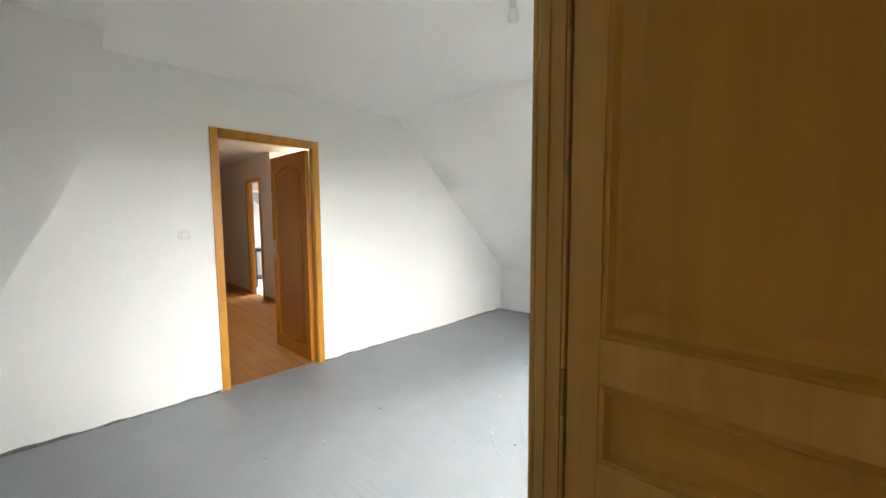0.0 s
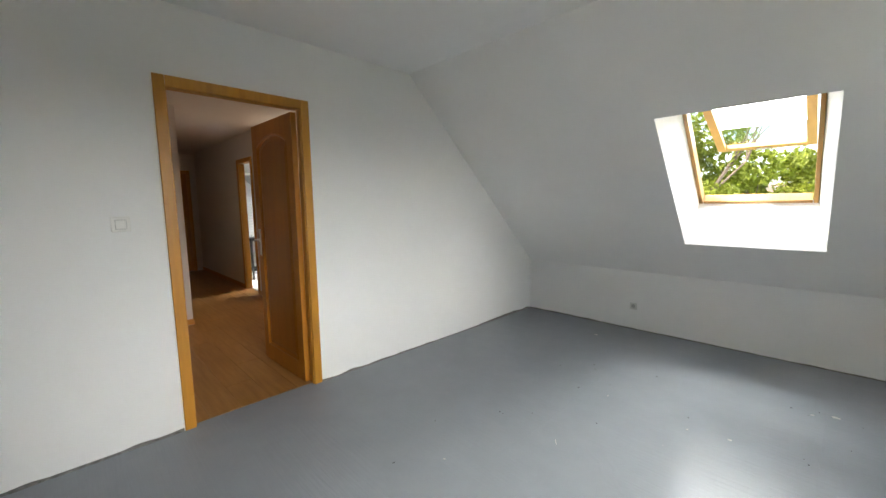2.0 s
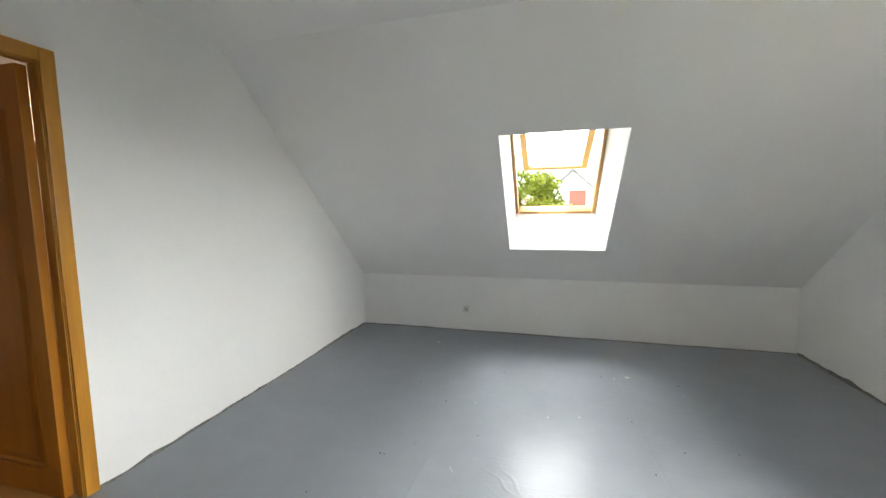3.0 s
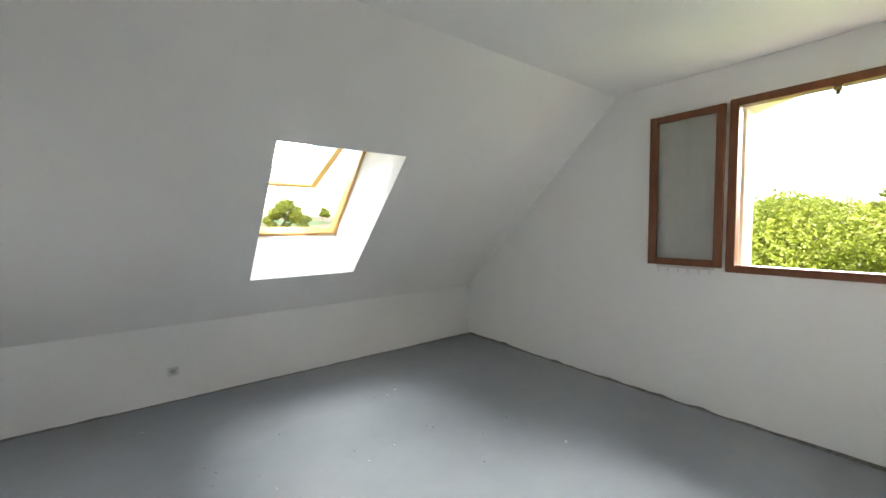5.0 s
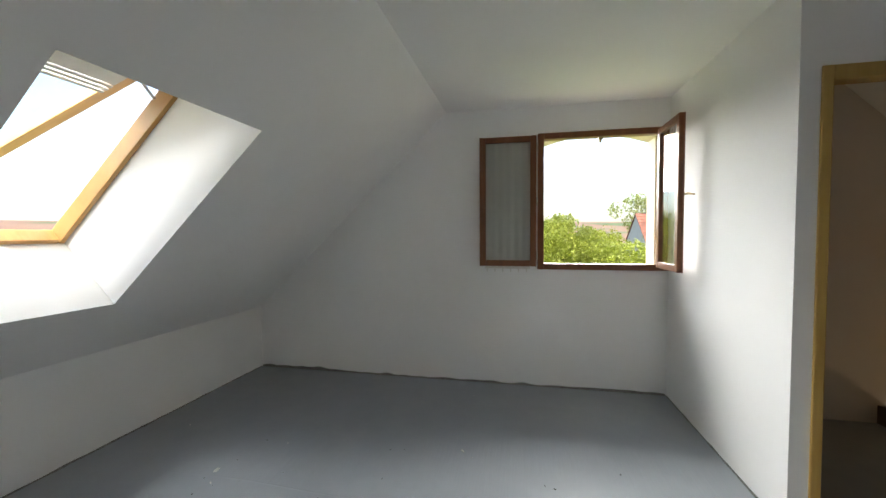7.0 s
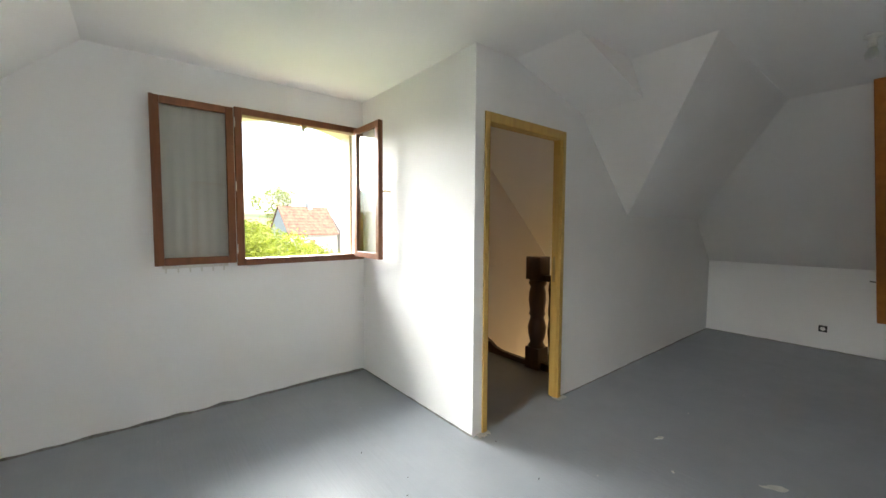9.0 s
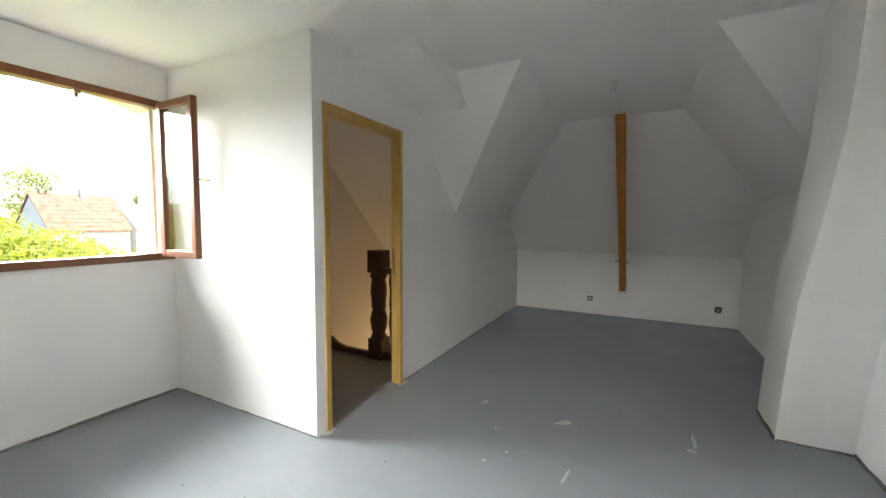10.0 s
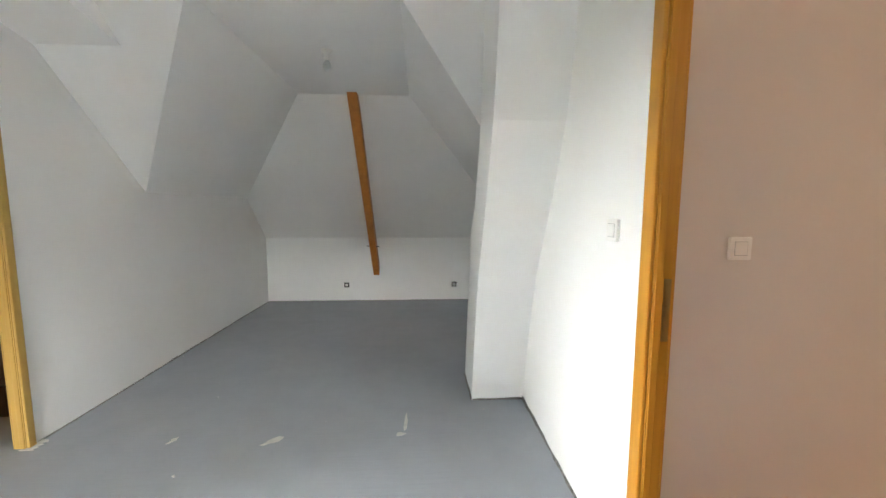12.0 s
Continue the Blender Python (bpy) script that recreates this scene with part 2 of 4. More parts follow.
# floor of the room and landing
bm = bmesh.new()
prism(bm, [(-0.3, -0.15, 0), (4.46, -0.15, 0), (4.46, 8.4, 0), (XB - 0.06, 8.4, 0), (XB - 0.06, 5.2, 0), (-0.3, 5.2, 0)], (0, 0, -0.2))
structure(finish("floor", bm, M_FLOOR), "worn glossy grey painted board floor with pale chips", "floor")

# door openings: y range and clear height
DA0, DA1, DB0, DB1, DH = 2.975, 3.77, 3.972, 4.775, 2.04

bm = bmesh.new()
prism(bm, [(XA, -0.1, 0), (XA, DA0, 0), (XA, DA0, DH), (XA, DA1, DH), (XA, DA1, 0), (XA, 8.3, 0), (XA, 8.3, 2.6), (XA, -0.1, 2.6)], (T, 0, 0))
structure(finish("wall_east", bm, M_WALL), "smooth white painted partition wall with a doorway", "wall")

bm = bmesh.new()
prism(bm, [(XB, YC, 0), (XB, DB0, 0), (XB, DB0, DH), (XB, DB1, DH), (XB, DB1, 0), (XB, 8.3, 0), (XB, 8.3, 1.5), (XB, 5.9, 1.5), (XB, 4.84, 2.6), (XB, YC, 2.6)], (-T, 0, 0))
structure(finish("wall_landing", bm, M_WALL), "white painted partition wall with an open doorway", "wall")

bm = bmesh.new()
prism(bm, [(-0.05, YC, 0), (XB - T, YC, 0), (XB - T, YC, 2.6), (-0.05, YC, 2.6)], (0, T, 0))
structure(finish("wall_return", bm, M_WALL), "white painted return wall beside the window", "wall")

# window wall with its opening
WY0, WY1, WZ0, WZ1 = 2.83, 3.81, 1.085, 2.215
bm = bmesh.new()
for y0, y1, z0, z1 in ((-0.3, WY0, -3, 4.4), (WY1, 7.6, -3, 4.4), (WY0, WY1, -3, WZ0), (WY0, WY1, WZ1, 4.4)):
    box(bm, (-0.14, y0, z0), (0, y1, z1))
structure(finish("wall_west", bm, M_WALL), "white painted gable wall with a window opening", "wall")
# outer skin of the gable, with a shallow arch over the window
bm = bmesh.new()
arch = [(WY0 + 0.02 + (WY1 - WY0 - 0.04) * k / 12, 2.20 + 0.085 * (1 - (k / 6 - 1) ** 2)) for k in range(13)]
for y0, y1, z0, z1 in ((-0.3, WY0 + 0.02, -3, 4.4), (WY1 - 0.02, 7.6, -3, 4.4), (WY0 + 0.02, WY1 - 0.02, -3, WZ0 - 0.07)):
    box(bm, (-0.36, y0, z0), (-0.143, y1, z1))
prism(bm, [(-0.143, y, z) for y, z in arch] + [(-0.143, WY1 - 0.02, 4.4), (-0.143, WY0 + 0.02, 4.4)], (-0.217, 0, 0))
structure(finish("wall_west_outside", bm, M_RENDER), "cream rendered outer wall with an arched window reveal", "wall")

# knee walls
bm = bmesh.new()
box(bm, (-0.1, -0.12, 0), (XA + 0.05, 0, K1 + 0.02))
structure(finish("wall_knee_south", bm, M_WALL), "low white knee wall under the skylight slope", "wall")
bm = bmesh.new()
box(bm, (XB - T, YF, 0), (XA + T, YF + 0.12, KF + 0.02))
structure(finish("wall_knee_north", bm, M_WALL), "low white knee wall under the far slope", "wall")

# flat ceiling
bm = bmesh.new()
box(bm, (-0.12, Y1 - 0.15, H), (4.7, YT + 0.3, H + 0.15))
structure(finish("ceiling", bm, M_CEIL), "flat white painted ceiling", "ceiling")

# skylight slope, with its opening
n1 = Vector((0, -S1, 1)).normalized()
SKX0, SKX1, SKY0, SKY1 = 1.742, 2.622, 0.379, 1.361


def on_slope(x, y, out=0.0):
    p = Vector((x, y, K1 + S1 * y))
    return p + n1 * out


bm = bmesh.new()
for x0, x1, y0, y1 in ((-0.12, SKX0, -0.25, 2.2), (SKX1, 4.6, -0.25, 2.2), (SKX0, SKX1, -0.25, SKY0), (SKX0, SKX1, SKY1, 2.2)):
    prism(bm, [on_slope(x0, y0), on_slope(x1, y0), on_slope(x1, y1), on_slope(x0, y1)], n1 * 0.14)
structure(finish("sloped_ceiling_south", bm, M_CEIL), "white painted sloping ceiling with a skylight", "ceiling")

# skylight reveal: four boards from the slope out to the frame
OUT = 0.45
FX0, FX1 = 1.812, 2.585
FB, FT = on_slope(0, SKY0 + 0.045, OUT), on_slope(0, SKY1, OUT)
bm = bmesh.new()
inner = [on_slope(SKX0, SKY0, 0.004), on_slope(SKX1, SKY0, 0.004), on_slope(SKX1, SKY1, 0.004), on_slope(SKX0, SKY1, 0.004)]
outer = [Vector((FX0, FB.y, FB.z)), Vector((FX1, FB.y, FB.z)), Vector((FX1, FT.y, FT.z)), Vector((FX0, FT.y, FT.z))]
up1 = Vector((0, 1, S1)).normalized()
push = [-up1 * 0.05, Vector((0.05, 0, 0)), up1 * 0.05, Vector((-0.05, 0, 0))]
for k in range(4):
    n = (k + 1) % 4
    prism(bm, [inner[k], inner[n], outer[n], outer[k]], push[k])
structure(finish("skylight_reveal", bm, M_CEIL), "white boxed skylight reveal lit by the sky", "reveal")

# roof plane outside, around the skylight frame
bm = bmesh.new()
def on_roof(x, s):
    return Vector((x, FB.y, FB.z)) + up1 * s + n1 * -0.03
LF = (FT - FB).length
for x0, x1, s0, s1 in ((-0.6, FX0 - 0.012, -1.2, 3.2), (FX1 + 0.012, 8.6, -1.2, 3.2), (9.6, 12, -1.2, 3.2), (8.6, 9.6, -1.2, 0.3), (8.6, 9.6, 1.4, 3.2), (FX0 - 0.012, FX1 + 0.012, -1.2, -0.012), (FX0 - 0.012, FX1 + 0.012, LF + 0.012, 3.2)):
    prism(bm, [on_roof(x0, s0), on_roof(x1, s0), on_roof(x1, s1), on_roof(x0, s1)], n1 * 0.05)
structure(finish("roof_south", bm, M_SLATE), "grey slate roof slope around the skylight", "roof")

# slope over the stairs and its two pieces in the room
def slab(name, pts, label):
    a, b, c = (Vector(p) for p in pts[:3])
    n = (b - a).cross(c - a).normalized()
    if n.z < 0:
        n = -n
    q = bmesh.new()
    prism(q, pts, n * 0.12)
    return structure(finish(name, q, M_CEIL), label, "ceiling")


XI, XO = XB - T, XA + T
yl = YV + (H - (H - SL * (XL - XI))) / SV
zl = H - SL * (XL - XI)
yfl = YF - (zl - KF) / SF
zr = H - SL * (XO - XR)
yr = YV + (H - zr) / SV
yfr = YF - (zr - KF) / SF
slab("sloped_ceiling_valley_west", [(XI, YV, H), (XL, YV, H), (XI, yl, zl)], "white valley slope above the landing wall")
slab("sloped_ceiling_valley_east", [(XR, YV, H), (XO, YV, H), (XO, yr, zr)], "white valley slope beside the chimney breast")
slab("sloped_ceiling_west", [(XI, yl, zl), (XL, YV, H), (XL, YT, H), (XI, yfl, zl)], "white painted side slope of the far bay")
slab("sloped_ceiling_east", [(XR, YV, H), (XO, yr, zr), (XO, yfr, zr), (XR, YT, H)], "white painted side slope of the far bay")
slab("sloped_ceiling_north", [(XI, YF + 0.1, z_far(YF + 0.1)), (XO, YF + 0.1, z_far(YF + 0.1)), (XO, yfr, zr), (XR, YT, H), (XL, YT, H), (XI, yfl, zl)], "white painted end slope of the far bay")
slab("sloped_ceiling_stairs", [(-0.1, YV, H), (XI - 0.001, YV, H), (XI - 0.001, 7.6, z_stair(7.6)), (-0.1, 7.6, z_stair(7.6))], "white slope above the staircase")

# small boxed wedge under the ceiling above the landing wall
bm = bmesh.new()
prism(bm, [(XB - 0.02, 4.215, H), (XB - 0.02, 5.04, z_stair(5.04) - 0.004), (XB - 0.02, 5.1, H + 0.02)], (1.978 - XB + 0.02, 0, 0))
structure(finish("ceiling_boxing", bm, M_CEIL), "white boxed wedge where ceiling meets slope", "ceiling")

# leaning chimney breast
front = [(0, 5.19), (0.3, 5.13), (0.6, 5.055), (0.93, 4.955), (1.18, 4.825), (1.41, 4.705), (1.6, 4.62), (1.78, 4.54), (2.02, 4.48), (2.25, 4.445), (2.5, 4.425)]
bm = bmesh.new()
prism(bm, [(4.055, y, z) for z, y in front] + [(4.055, y + 0.405 + 0.012 * z, z) for z, y in reversed(front)], (XA - 4.055 + 0.01, 0, 0))
structure(finish("chimney_breast", bm, M_WALL), "white plastered chimney breast leaning as it rises", "chimney")

# stairwell shell below and beside the landing
bm = bmesh.new()
box(bm, (0.003, YC + T, -2.9), (0.22, 7.45, 2.6))
structure(finish("wall_stairs_west", bm, M_HALLW), "cream painted wall beside the staircase", "wall")
bm = bmesh.new()
box(bm, (-0.1, 7.4, -2.9), (XB - T, 7.55, 0.6))
box(bm, (XB - T - 0.1, 5.2, -2.9), (XB - T, 7.5, -0.21))
box(bm, (0.2, 5.05, -2.9), (XB - T, 5.19, -0.21))
structure(finish("wall_stairs_lower", bm, M_HALLW), "cream painted walls of the stairwell", "wall")
bm = bmesh.new()
box(bm, (-0.1, 5.0, -3.0), (XB, 7.6, -2.85))
structure(finish("floor_lower", bm, M_LAMIN), "wooden floor at the foot of the stairs", "floor")

# hall beyond the east door
HX, HY0, HY1 = 11.2, 2.18, 3.93
bm = bmesh.new()
box(bm, (XA + T, HY1, 0), (6.87, HY1 + 0.08, 2.55))
box(bm, (6.85, 3.27, 0), (6.93, HY1, 2.55))
box(bm, (6.93, 3.27, 0), (HX, 3.35, 2.55))
structure(finish("wall_hall_north", bm, M_HALLW), "cream painted hall wall with a corner", "wall")
bm = bmesh.new()
BX0, BX1 = 7.88, 8.45
box(bm, (7.4, HY0 - 0.08, 0), (BX0, HY0, 2.55))
box(bm, (BX1, HY0 - 0.08, 0), (HX, HY0, 2.55))
box(bm, (BX0, HY0 - 0.08, DH), (BX1, HY0, 2.55))
box(bm, (7.4, 1.2, 0), (7.48, HY0 - 0.08, 2.55))
box(bm, (XA + T, 1.12, 0), (7.48, 1.2, 2.55))
structure(finish("wall_hall_south", bm, M_HALLW), "cream painted hall wall with the bathroom doorway", "wall")
bm = bmesh.new()
box(bm, (HX, HY0 - 0.1, 0), (HX + 0.1, 3.4, 2.55))
structure(finish("wall_hall_end", bm, M_HALLW), "cream painted end wall of the hall", "wall")
bm = bmesh.new()
box(bm, (XA + T - 0.02, 1.1, 2.46), (HX + 0.1, 4.05, 2.56))
structure(finish("ceiling_hall", bm, M_HALLW), "pale painted hall ceiling", "ceiling")
bm = bmesh.new()
for lo, hi in (((XA + T, HY1 - 0.012, 0.004), (6.838, HY1, 0.07)), ((6.838, 3.262, 0.004), (6.85, HY1 - 0.012, 0.07)), ((6.85, 3.258, 0.004), (HX, 3.27, 0.07)),
               ((8.52, HY0, 0.004), (HX - 0.012, HY0 + 0.012, 0.07)), ((7.4, HY0, 0.004), (7.81, HY0 + 0.012, 0.07))):
    box(bm, lo, hi, 0.003)
structure(finish("baseboard_hall", bm, M_OAKP), "brown wooden hall baseboard", "baseboard")
bm = bmesh.new()
box(bm, (4.46, 1.1, -0.2), (HX + 0.05, 4.05, -0.012))
hall_floor = structure(finish("floor_hall", bm, M_LAMIN), "warm oak laminate hall floor", "floor")

# bathroom seen through the hall
bm = bmesh.new()
box(bm, (7.5, -0.1, -0.2), (10.9, HY0 - 0.08, 0.0))
structure(finish("floor_bathroom", bm, M_TILEW), "pale tiled bathroom floor", "floor")
bm = bmesh.new()
box(bm, (10.7, -0.1, 0), (10.8, HY0 - 0.08, 2.55))
box(bm, (7.5, -0.1, 0), (10.8, 0.0, K1 + 0.05))
box(bm, (7.48, 0, 0), (7.52, 1.2, 2.5))
structure(finish("wall_bathroom", bm, M_TILEW), "white bathroom walls", "wall")
bm = bmesh.new()
for x0, x1, y0, y1 in ((7.4, 8.6, -0.2, 2.2), (9.6, 10.9, -0.2, 2.2), (8.6, 9.6, -0.2, 0.5), (8.6, 9.6, 1.3, 2.2)):
    prism(bm, [on_slope(x0, y0), on_slope(x1, y0), on_slope(x1, y1), on_slope(x0, y1)], n1 * 0.14)
for p, q, sh in (((8.6, 0.5), (9.6, 0.5), -up1 * 0.05), ((9.6, 0.5), (9.6, 1.3), Vector((0.05, 0, 0))), ((9.6, 1.3), (8.6, 1.3), up1 * 0.05), ((8.6, 1.3), (8.6, 0.5), Vector((-0.05, 0, 0)))):
    prism(bm, [on_slope(*p, 0.004), on_slope(*q, 0.004), on_slope(*q, 0.45), on_slope(*p, 0.45)], sh)
structure(finish("sloped_ceiling_bathroom", bm, M_CEIL), "white bathroom slope with a skylight shaft", "ceiling")


# ---- doors ----
def door_frame(name, m, clear, mat, strike_side, label, casing=0.05, depth=T):
    """Frame of a doorway: local x along the opening from 0, y through the wall from the room face, z up."""
    e = empty(name, m)
    tagged(e, label, "door frame")
    for side, (a, b) in enumerate(((-casing, 0.008), (clear - 0.008, clear + casing))):
        q = bmesh.new()
        box(q, (a, -0.014, 0.002), (b, -0.001, DH + 0.05), 0.005)
        finish("casing", q, mat, e)
        q = bmesh.new()
        j0, j1 = (0.001, 0.009) if side == 0 else (clear - 0.009, clear - 0.001)
        box(q, (j0, 0.0, 0.002), (j1, depth + 0.0, DH - 0.001), 0.003)
        s0, s1 = (0.009, 0.014) if side == 0 else (clear - 0.014, clear - 0.009)
        box(q, (s0, 0.004, 0.002), (s1, 0.03, DH - 0.024), 0.003)
        finish("jamb", q, mat, e)
        q = bmesh.new()
        box(q, (a, depth + 0.001, 0.002), (b, depth + 0.009, DH + 0.05), 0.003)
        finish("casing", q, mat, e)
    for y0, y1 in ((-0.014, -0.001), (depth + 0.001, depth + 0.009)):
        q = bmesh.new()
        box(q, (0.009, y0, DH - 0.012), (clear - 0.009, y1, DH + 0.05), 0.005)
        finish("head_casing", q, mat, e)
    q = bmesh.new()
    box(q, (0.01, 0.0, DH - 0.012), (clear - 0.01, depth + 0.0, DH - 0.001), 0.003)
    finish("head_jamb", q, mat, e)
    q = bmesh.new()
    j = 0.009 if strike_side == 0 else clear - 0.009
    d = 1 if strike_side == 0 else -1
    box(q, (j, 0.034, 0.93), (j + d * 0.003, 0.056, 1.13))
    box(q, (j + d * 0.003, 0.039, 1.01), (j + d * 0.006, 0.051, 1.04))
    box(q, (j + d * 0.003, 0.039, 0.96), (j + d * 0.006, 0.051, 0.98))
    tagged(finish("strike_plate", q, M_BRASS, e), "dark brass strike plate")
    return e


def arch_pts(x0, x1, z0, z1, rise, n=10):
    top = [(x1 - (x1 - x0) * k / n, z1 - rise * (2 * k / n - 1) ** 2) for k in range(n + 1)]
    return [(x0, z0), (x1, z0)] + top


def door_leaf(name, m, w, h, mat, panel_mat, label, rows, st=0.092):
    """Panelled leaf: local x from the hinge, y the thickness, z up."""
    e = empty(name, m)
    tagged(e, label, "door")
    t = 0.04
    q = bmesh.new()
    box(q, (0, 0, 0.008), (st, t, h), 0.003)
    box(q, (w - st, 0, 0.008), (w, t, h), 0.003)
    zs = [0.008] + [v for r in rows for v in r[:2]] + [h]
    for a, b in zip(zs[0:-1:2], zs[1::2]):
        box(q, (st, 0.001, a), (w - st, t - 0.001, b))
    # arched filler over the top panel
    x0, x1, zt = st, w - st, h - 0.10
    n = 12
    lower = [(x0 + (x1 - x0) * k / n, zt - 0.075 * (2 * k / n - 1) ** 2) for k in range(n + 1)]
    prism(q, [(x, 0.001, z) for x, z in lower] + [(x1, 0.001, zt + 0.002), (x0, 0.001, zt + 0.002)], (0, t - 0.002, 0))
    finish("frame", q, mat, e)
    for z0, z1, rise in rows:
        q = bmesh.new()
        rings = []
        for d, y in ((0.0, 0.004), (0.012, -0.001), (0.022, 0.012), (0.03, 0.013), (0.06, 0.006)):
            if rise:
                pts = arch_pts(st + d, w - st - d, z0 + d, z1 - d, rise * (1 - d))
            else:
                pts = [(st + d, z0 + d), (w - st - d, z0 + d), (w - st - d, z1 - d), (st + d, z1 - d)]
            rings.append((pts, y))
        for flip in (False, True):
            vs = [[q.verts.new((x, (t - y) if flip else y, z)) for x, z in pts] for pts, y in rings]
            for a, b in zip(vs, vs[1:]):
                for k in range(len(a)):
                    n2 = (k + 1) % len(a)
                    q.faces.new((a[k], a[n2], b[n2], b[k]))
            q.faces.new(vs[-1])
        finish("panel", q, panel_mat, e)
    for y, d in ((0.0, -1), (t, 1)):
        q = bmesh.new()
        xh = w - 0.05
        box(q, (xh - 0.02, y, 0.93), (xh + 0.02, y + d * 0.006, 1.16), 0.002)
        cyl(q, (xh, y, 1.07), (xh, y + d * 0.05, 1.07), 0.009)
        cyl(q, (xh, y + d * 0.045, 1.07), (xh - 0.11, y + d * 0.045, 1.065), 0.009, 0.007)
        tagged(finish("handle", q, M_STEEL, e), "worn metal lever handle on a long plate")
    for z in (0.25, 1.02, 1.8):
        q = bmesh.new()
        cyl(q, (-0.006, -0.006, z - 0.05), (-0.006, -0.006, z + 0.05), 0.004)
        tagged(finish("hinge", q, M_BRASS, e), "brass barrel hinge")
    return e


door_frame("door_frame", pose(XA, DA0, 0, 0, 0, 90) @ Matrix.Diagonal((1, -1, 1, 1)), DA1 - DA0, M_OAK, 1, "orange varnished oak door frame in the white wall")
door_frame("door_frame", pose(XB, DB1, 0, 0, 0, -90) @ Matrix.Diagonal((1, -1, 1, 1)), DB1 - DB0, M_OAKL, 0, "pale oak door frame of the landing doorway", 0.035)
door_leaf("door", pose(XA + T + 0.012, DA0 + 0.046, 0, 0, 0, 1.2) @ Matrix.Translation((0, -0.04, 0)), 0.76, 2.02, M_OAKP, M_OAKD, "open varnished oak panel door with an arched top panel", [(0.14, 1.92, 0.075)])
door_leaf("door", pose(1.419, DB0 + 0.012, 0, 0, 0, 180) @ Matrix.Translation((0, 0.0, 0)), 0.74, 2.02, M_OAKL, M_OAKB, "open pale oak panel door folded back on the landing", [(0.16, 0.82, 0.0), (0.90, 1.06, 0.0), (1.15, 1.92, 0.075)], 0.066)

# bathroom doorway and far hall door
bath_m = pose(BX0, HY0, 0) @ Matrix.Diagonal((1, -1, 1, 1))
door_frame("door_frame", bath_m, BX1 - BX0, M_OAK, 0, "orange varnished oak frame of the bathroom doorway", 0.06, 0.08)
e = empty("hall_door", pose(HX - 0.002, 2.30, 0, 0, 0, 90))
tagged(e, "closed brown oak door at the end of the hall", "door")
q = bmesh.new()
box(q, (0.06, 0.0, 0.006), (0.80, 0.03, 2.03), 0.004)
finish("leaf", q, M_OAKP, e)
q = bmesh.new()
for lo, hi in (((0, -0.002, 0.002), (0.06, 0.04, 2.1)), ((0.80, -0.002, 0.002), (0.86, 0.04, 2.1)), ((0.06, -0.002, 2.03), (0.80, 0.04, 2.1))):
    box(q, lo, hi, 0.004)
finish("frame", q, M_OAK, e)


# ---- window ----
e = empty("window", pose(0, 0, 0))
tagged(e, "open red-brown wooden casement window with two sashes", "window")
q = bmesh.new()
fo = (2.798, 3.852, 1.056, 2.245)
fi = (2.852, 3.79, 1.108, 2.192)
for lo, hi in (((-0.06, fo[0], fo[2]), (0.022, fi[0], fo[3])), ((-0.06, fi[1], fo[2]), (0.022, fo[1], fo[3])),
               ((-0.06, fi[0], fo[2]), (0.022, fi[1], fi[2])), ((-0.06, fi[0], fi[3]), (0.022, fi[1], fo[3]))):
    box(q, lo, hi, 0.006)
finish("frame", q, M_MAHOG, e)
q = bmesh.new()
box(q, (-0.40, WY0 + 0.022, WZ0 - 0.068), (-0.145, WY1 - 0.022, WZ0 - 0.035), 0.003)
finish("sill", q, M_RENDER, e)
q = bmesh.new()
box(q, (-0.03, 3.30, fi[3] - 0.022), (0.012, 3.335, fi[3] - 0.001), 0.003)
cyl(q, (-0.01, 3.317, fi[3] - 0.045), (-0.01, 3.317, fi[3] - 0.02), 0.01)
finish("catch", q, M_BRASS, e)


def sash(m, handle, w):
    """A sash from its hinge at x 0 along x, y its thickness."""
    z0, z1, t, r = 1.085, 2.222, 0.034, 0.052
    s_ob = empty("sash")
    s_ob.parent = e
    s_ob.matrix_local = m
    q = bmesh.new()
    for lo, hi in (((0, 0, z0), (r, t, z1)), ((w - r, 0, z0), (w, t, z1)), ((r, 0.001, z0), (w - r, t - 0.001, z0 + r)), ((r, 0.001, z1 - r), (w - r, t - 0.001, z1))):
        box(q, lo, hi, 0.006)
    box(q, (w - 0.022, t, z0), (w + 0.003, t + 0.007, z1), 0.002)
    finish("rail", q, M_MAHOG, s_ob)
    q = bmesh.new()
    box(q, (r - 0.01, 0.018, z0 + r - 0.01), (w - r + 0.01, 0.026, z1 - r + 0.01))
    g = finish("pane", q, M_GLASS, s_ob)
    g.visible_shadow = False
    q = bmesh.new()
    for z in (z0 + 0.1, (z0 + z1) / 2, z1 - 0.1):
        cyl(q, (-0.007, t / 2, z - 0.035), (-0.007, t / 2, z + 0.035), 0.007)
    finish("hinge", q, M_STEEL, s_ob)
    if handle:
        q = bmesh.new()
        box(q, (w - 0.045, t, 1.59), (w - 0.02, t + 0.008, 1.71), 0.002)
        cyl(q, (w - 0.032, t, 1.65), (w - 0.032, t + 0.045, 1.65), 0.007)
        cyl(q, (w - 0.032, t + 0.04, 1.655), (w + 0.05, t + 0.052, 1.64), 0.008, 0.006)
        finish("handle", q, M_BRASS, s_ob)


sash(pose(0.03, 2.785, 0, 0, 0, -90), False, 0.49)
sash(pose(0.026, 3.752, 0, 0, 0, -0.5), True, 0.452)

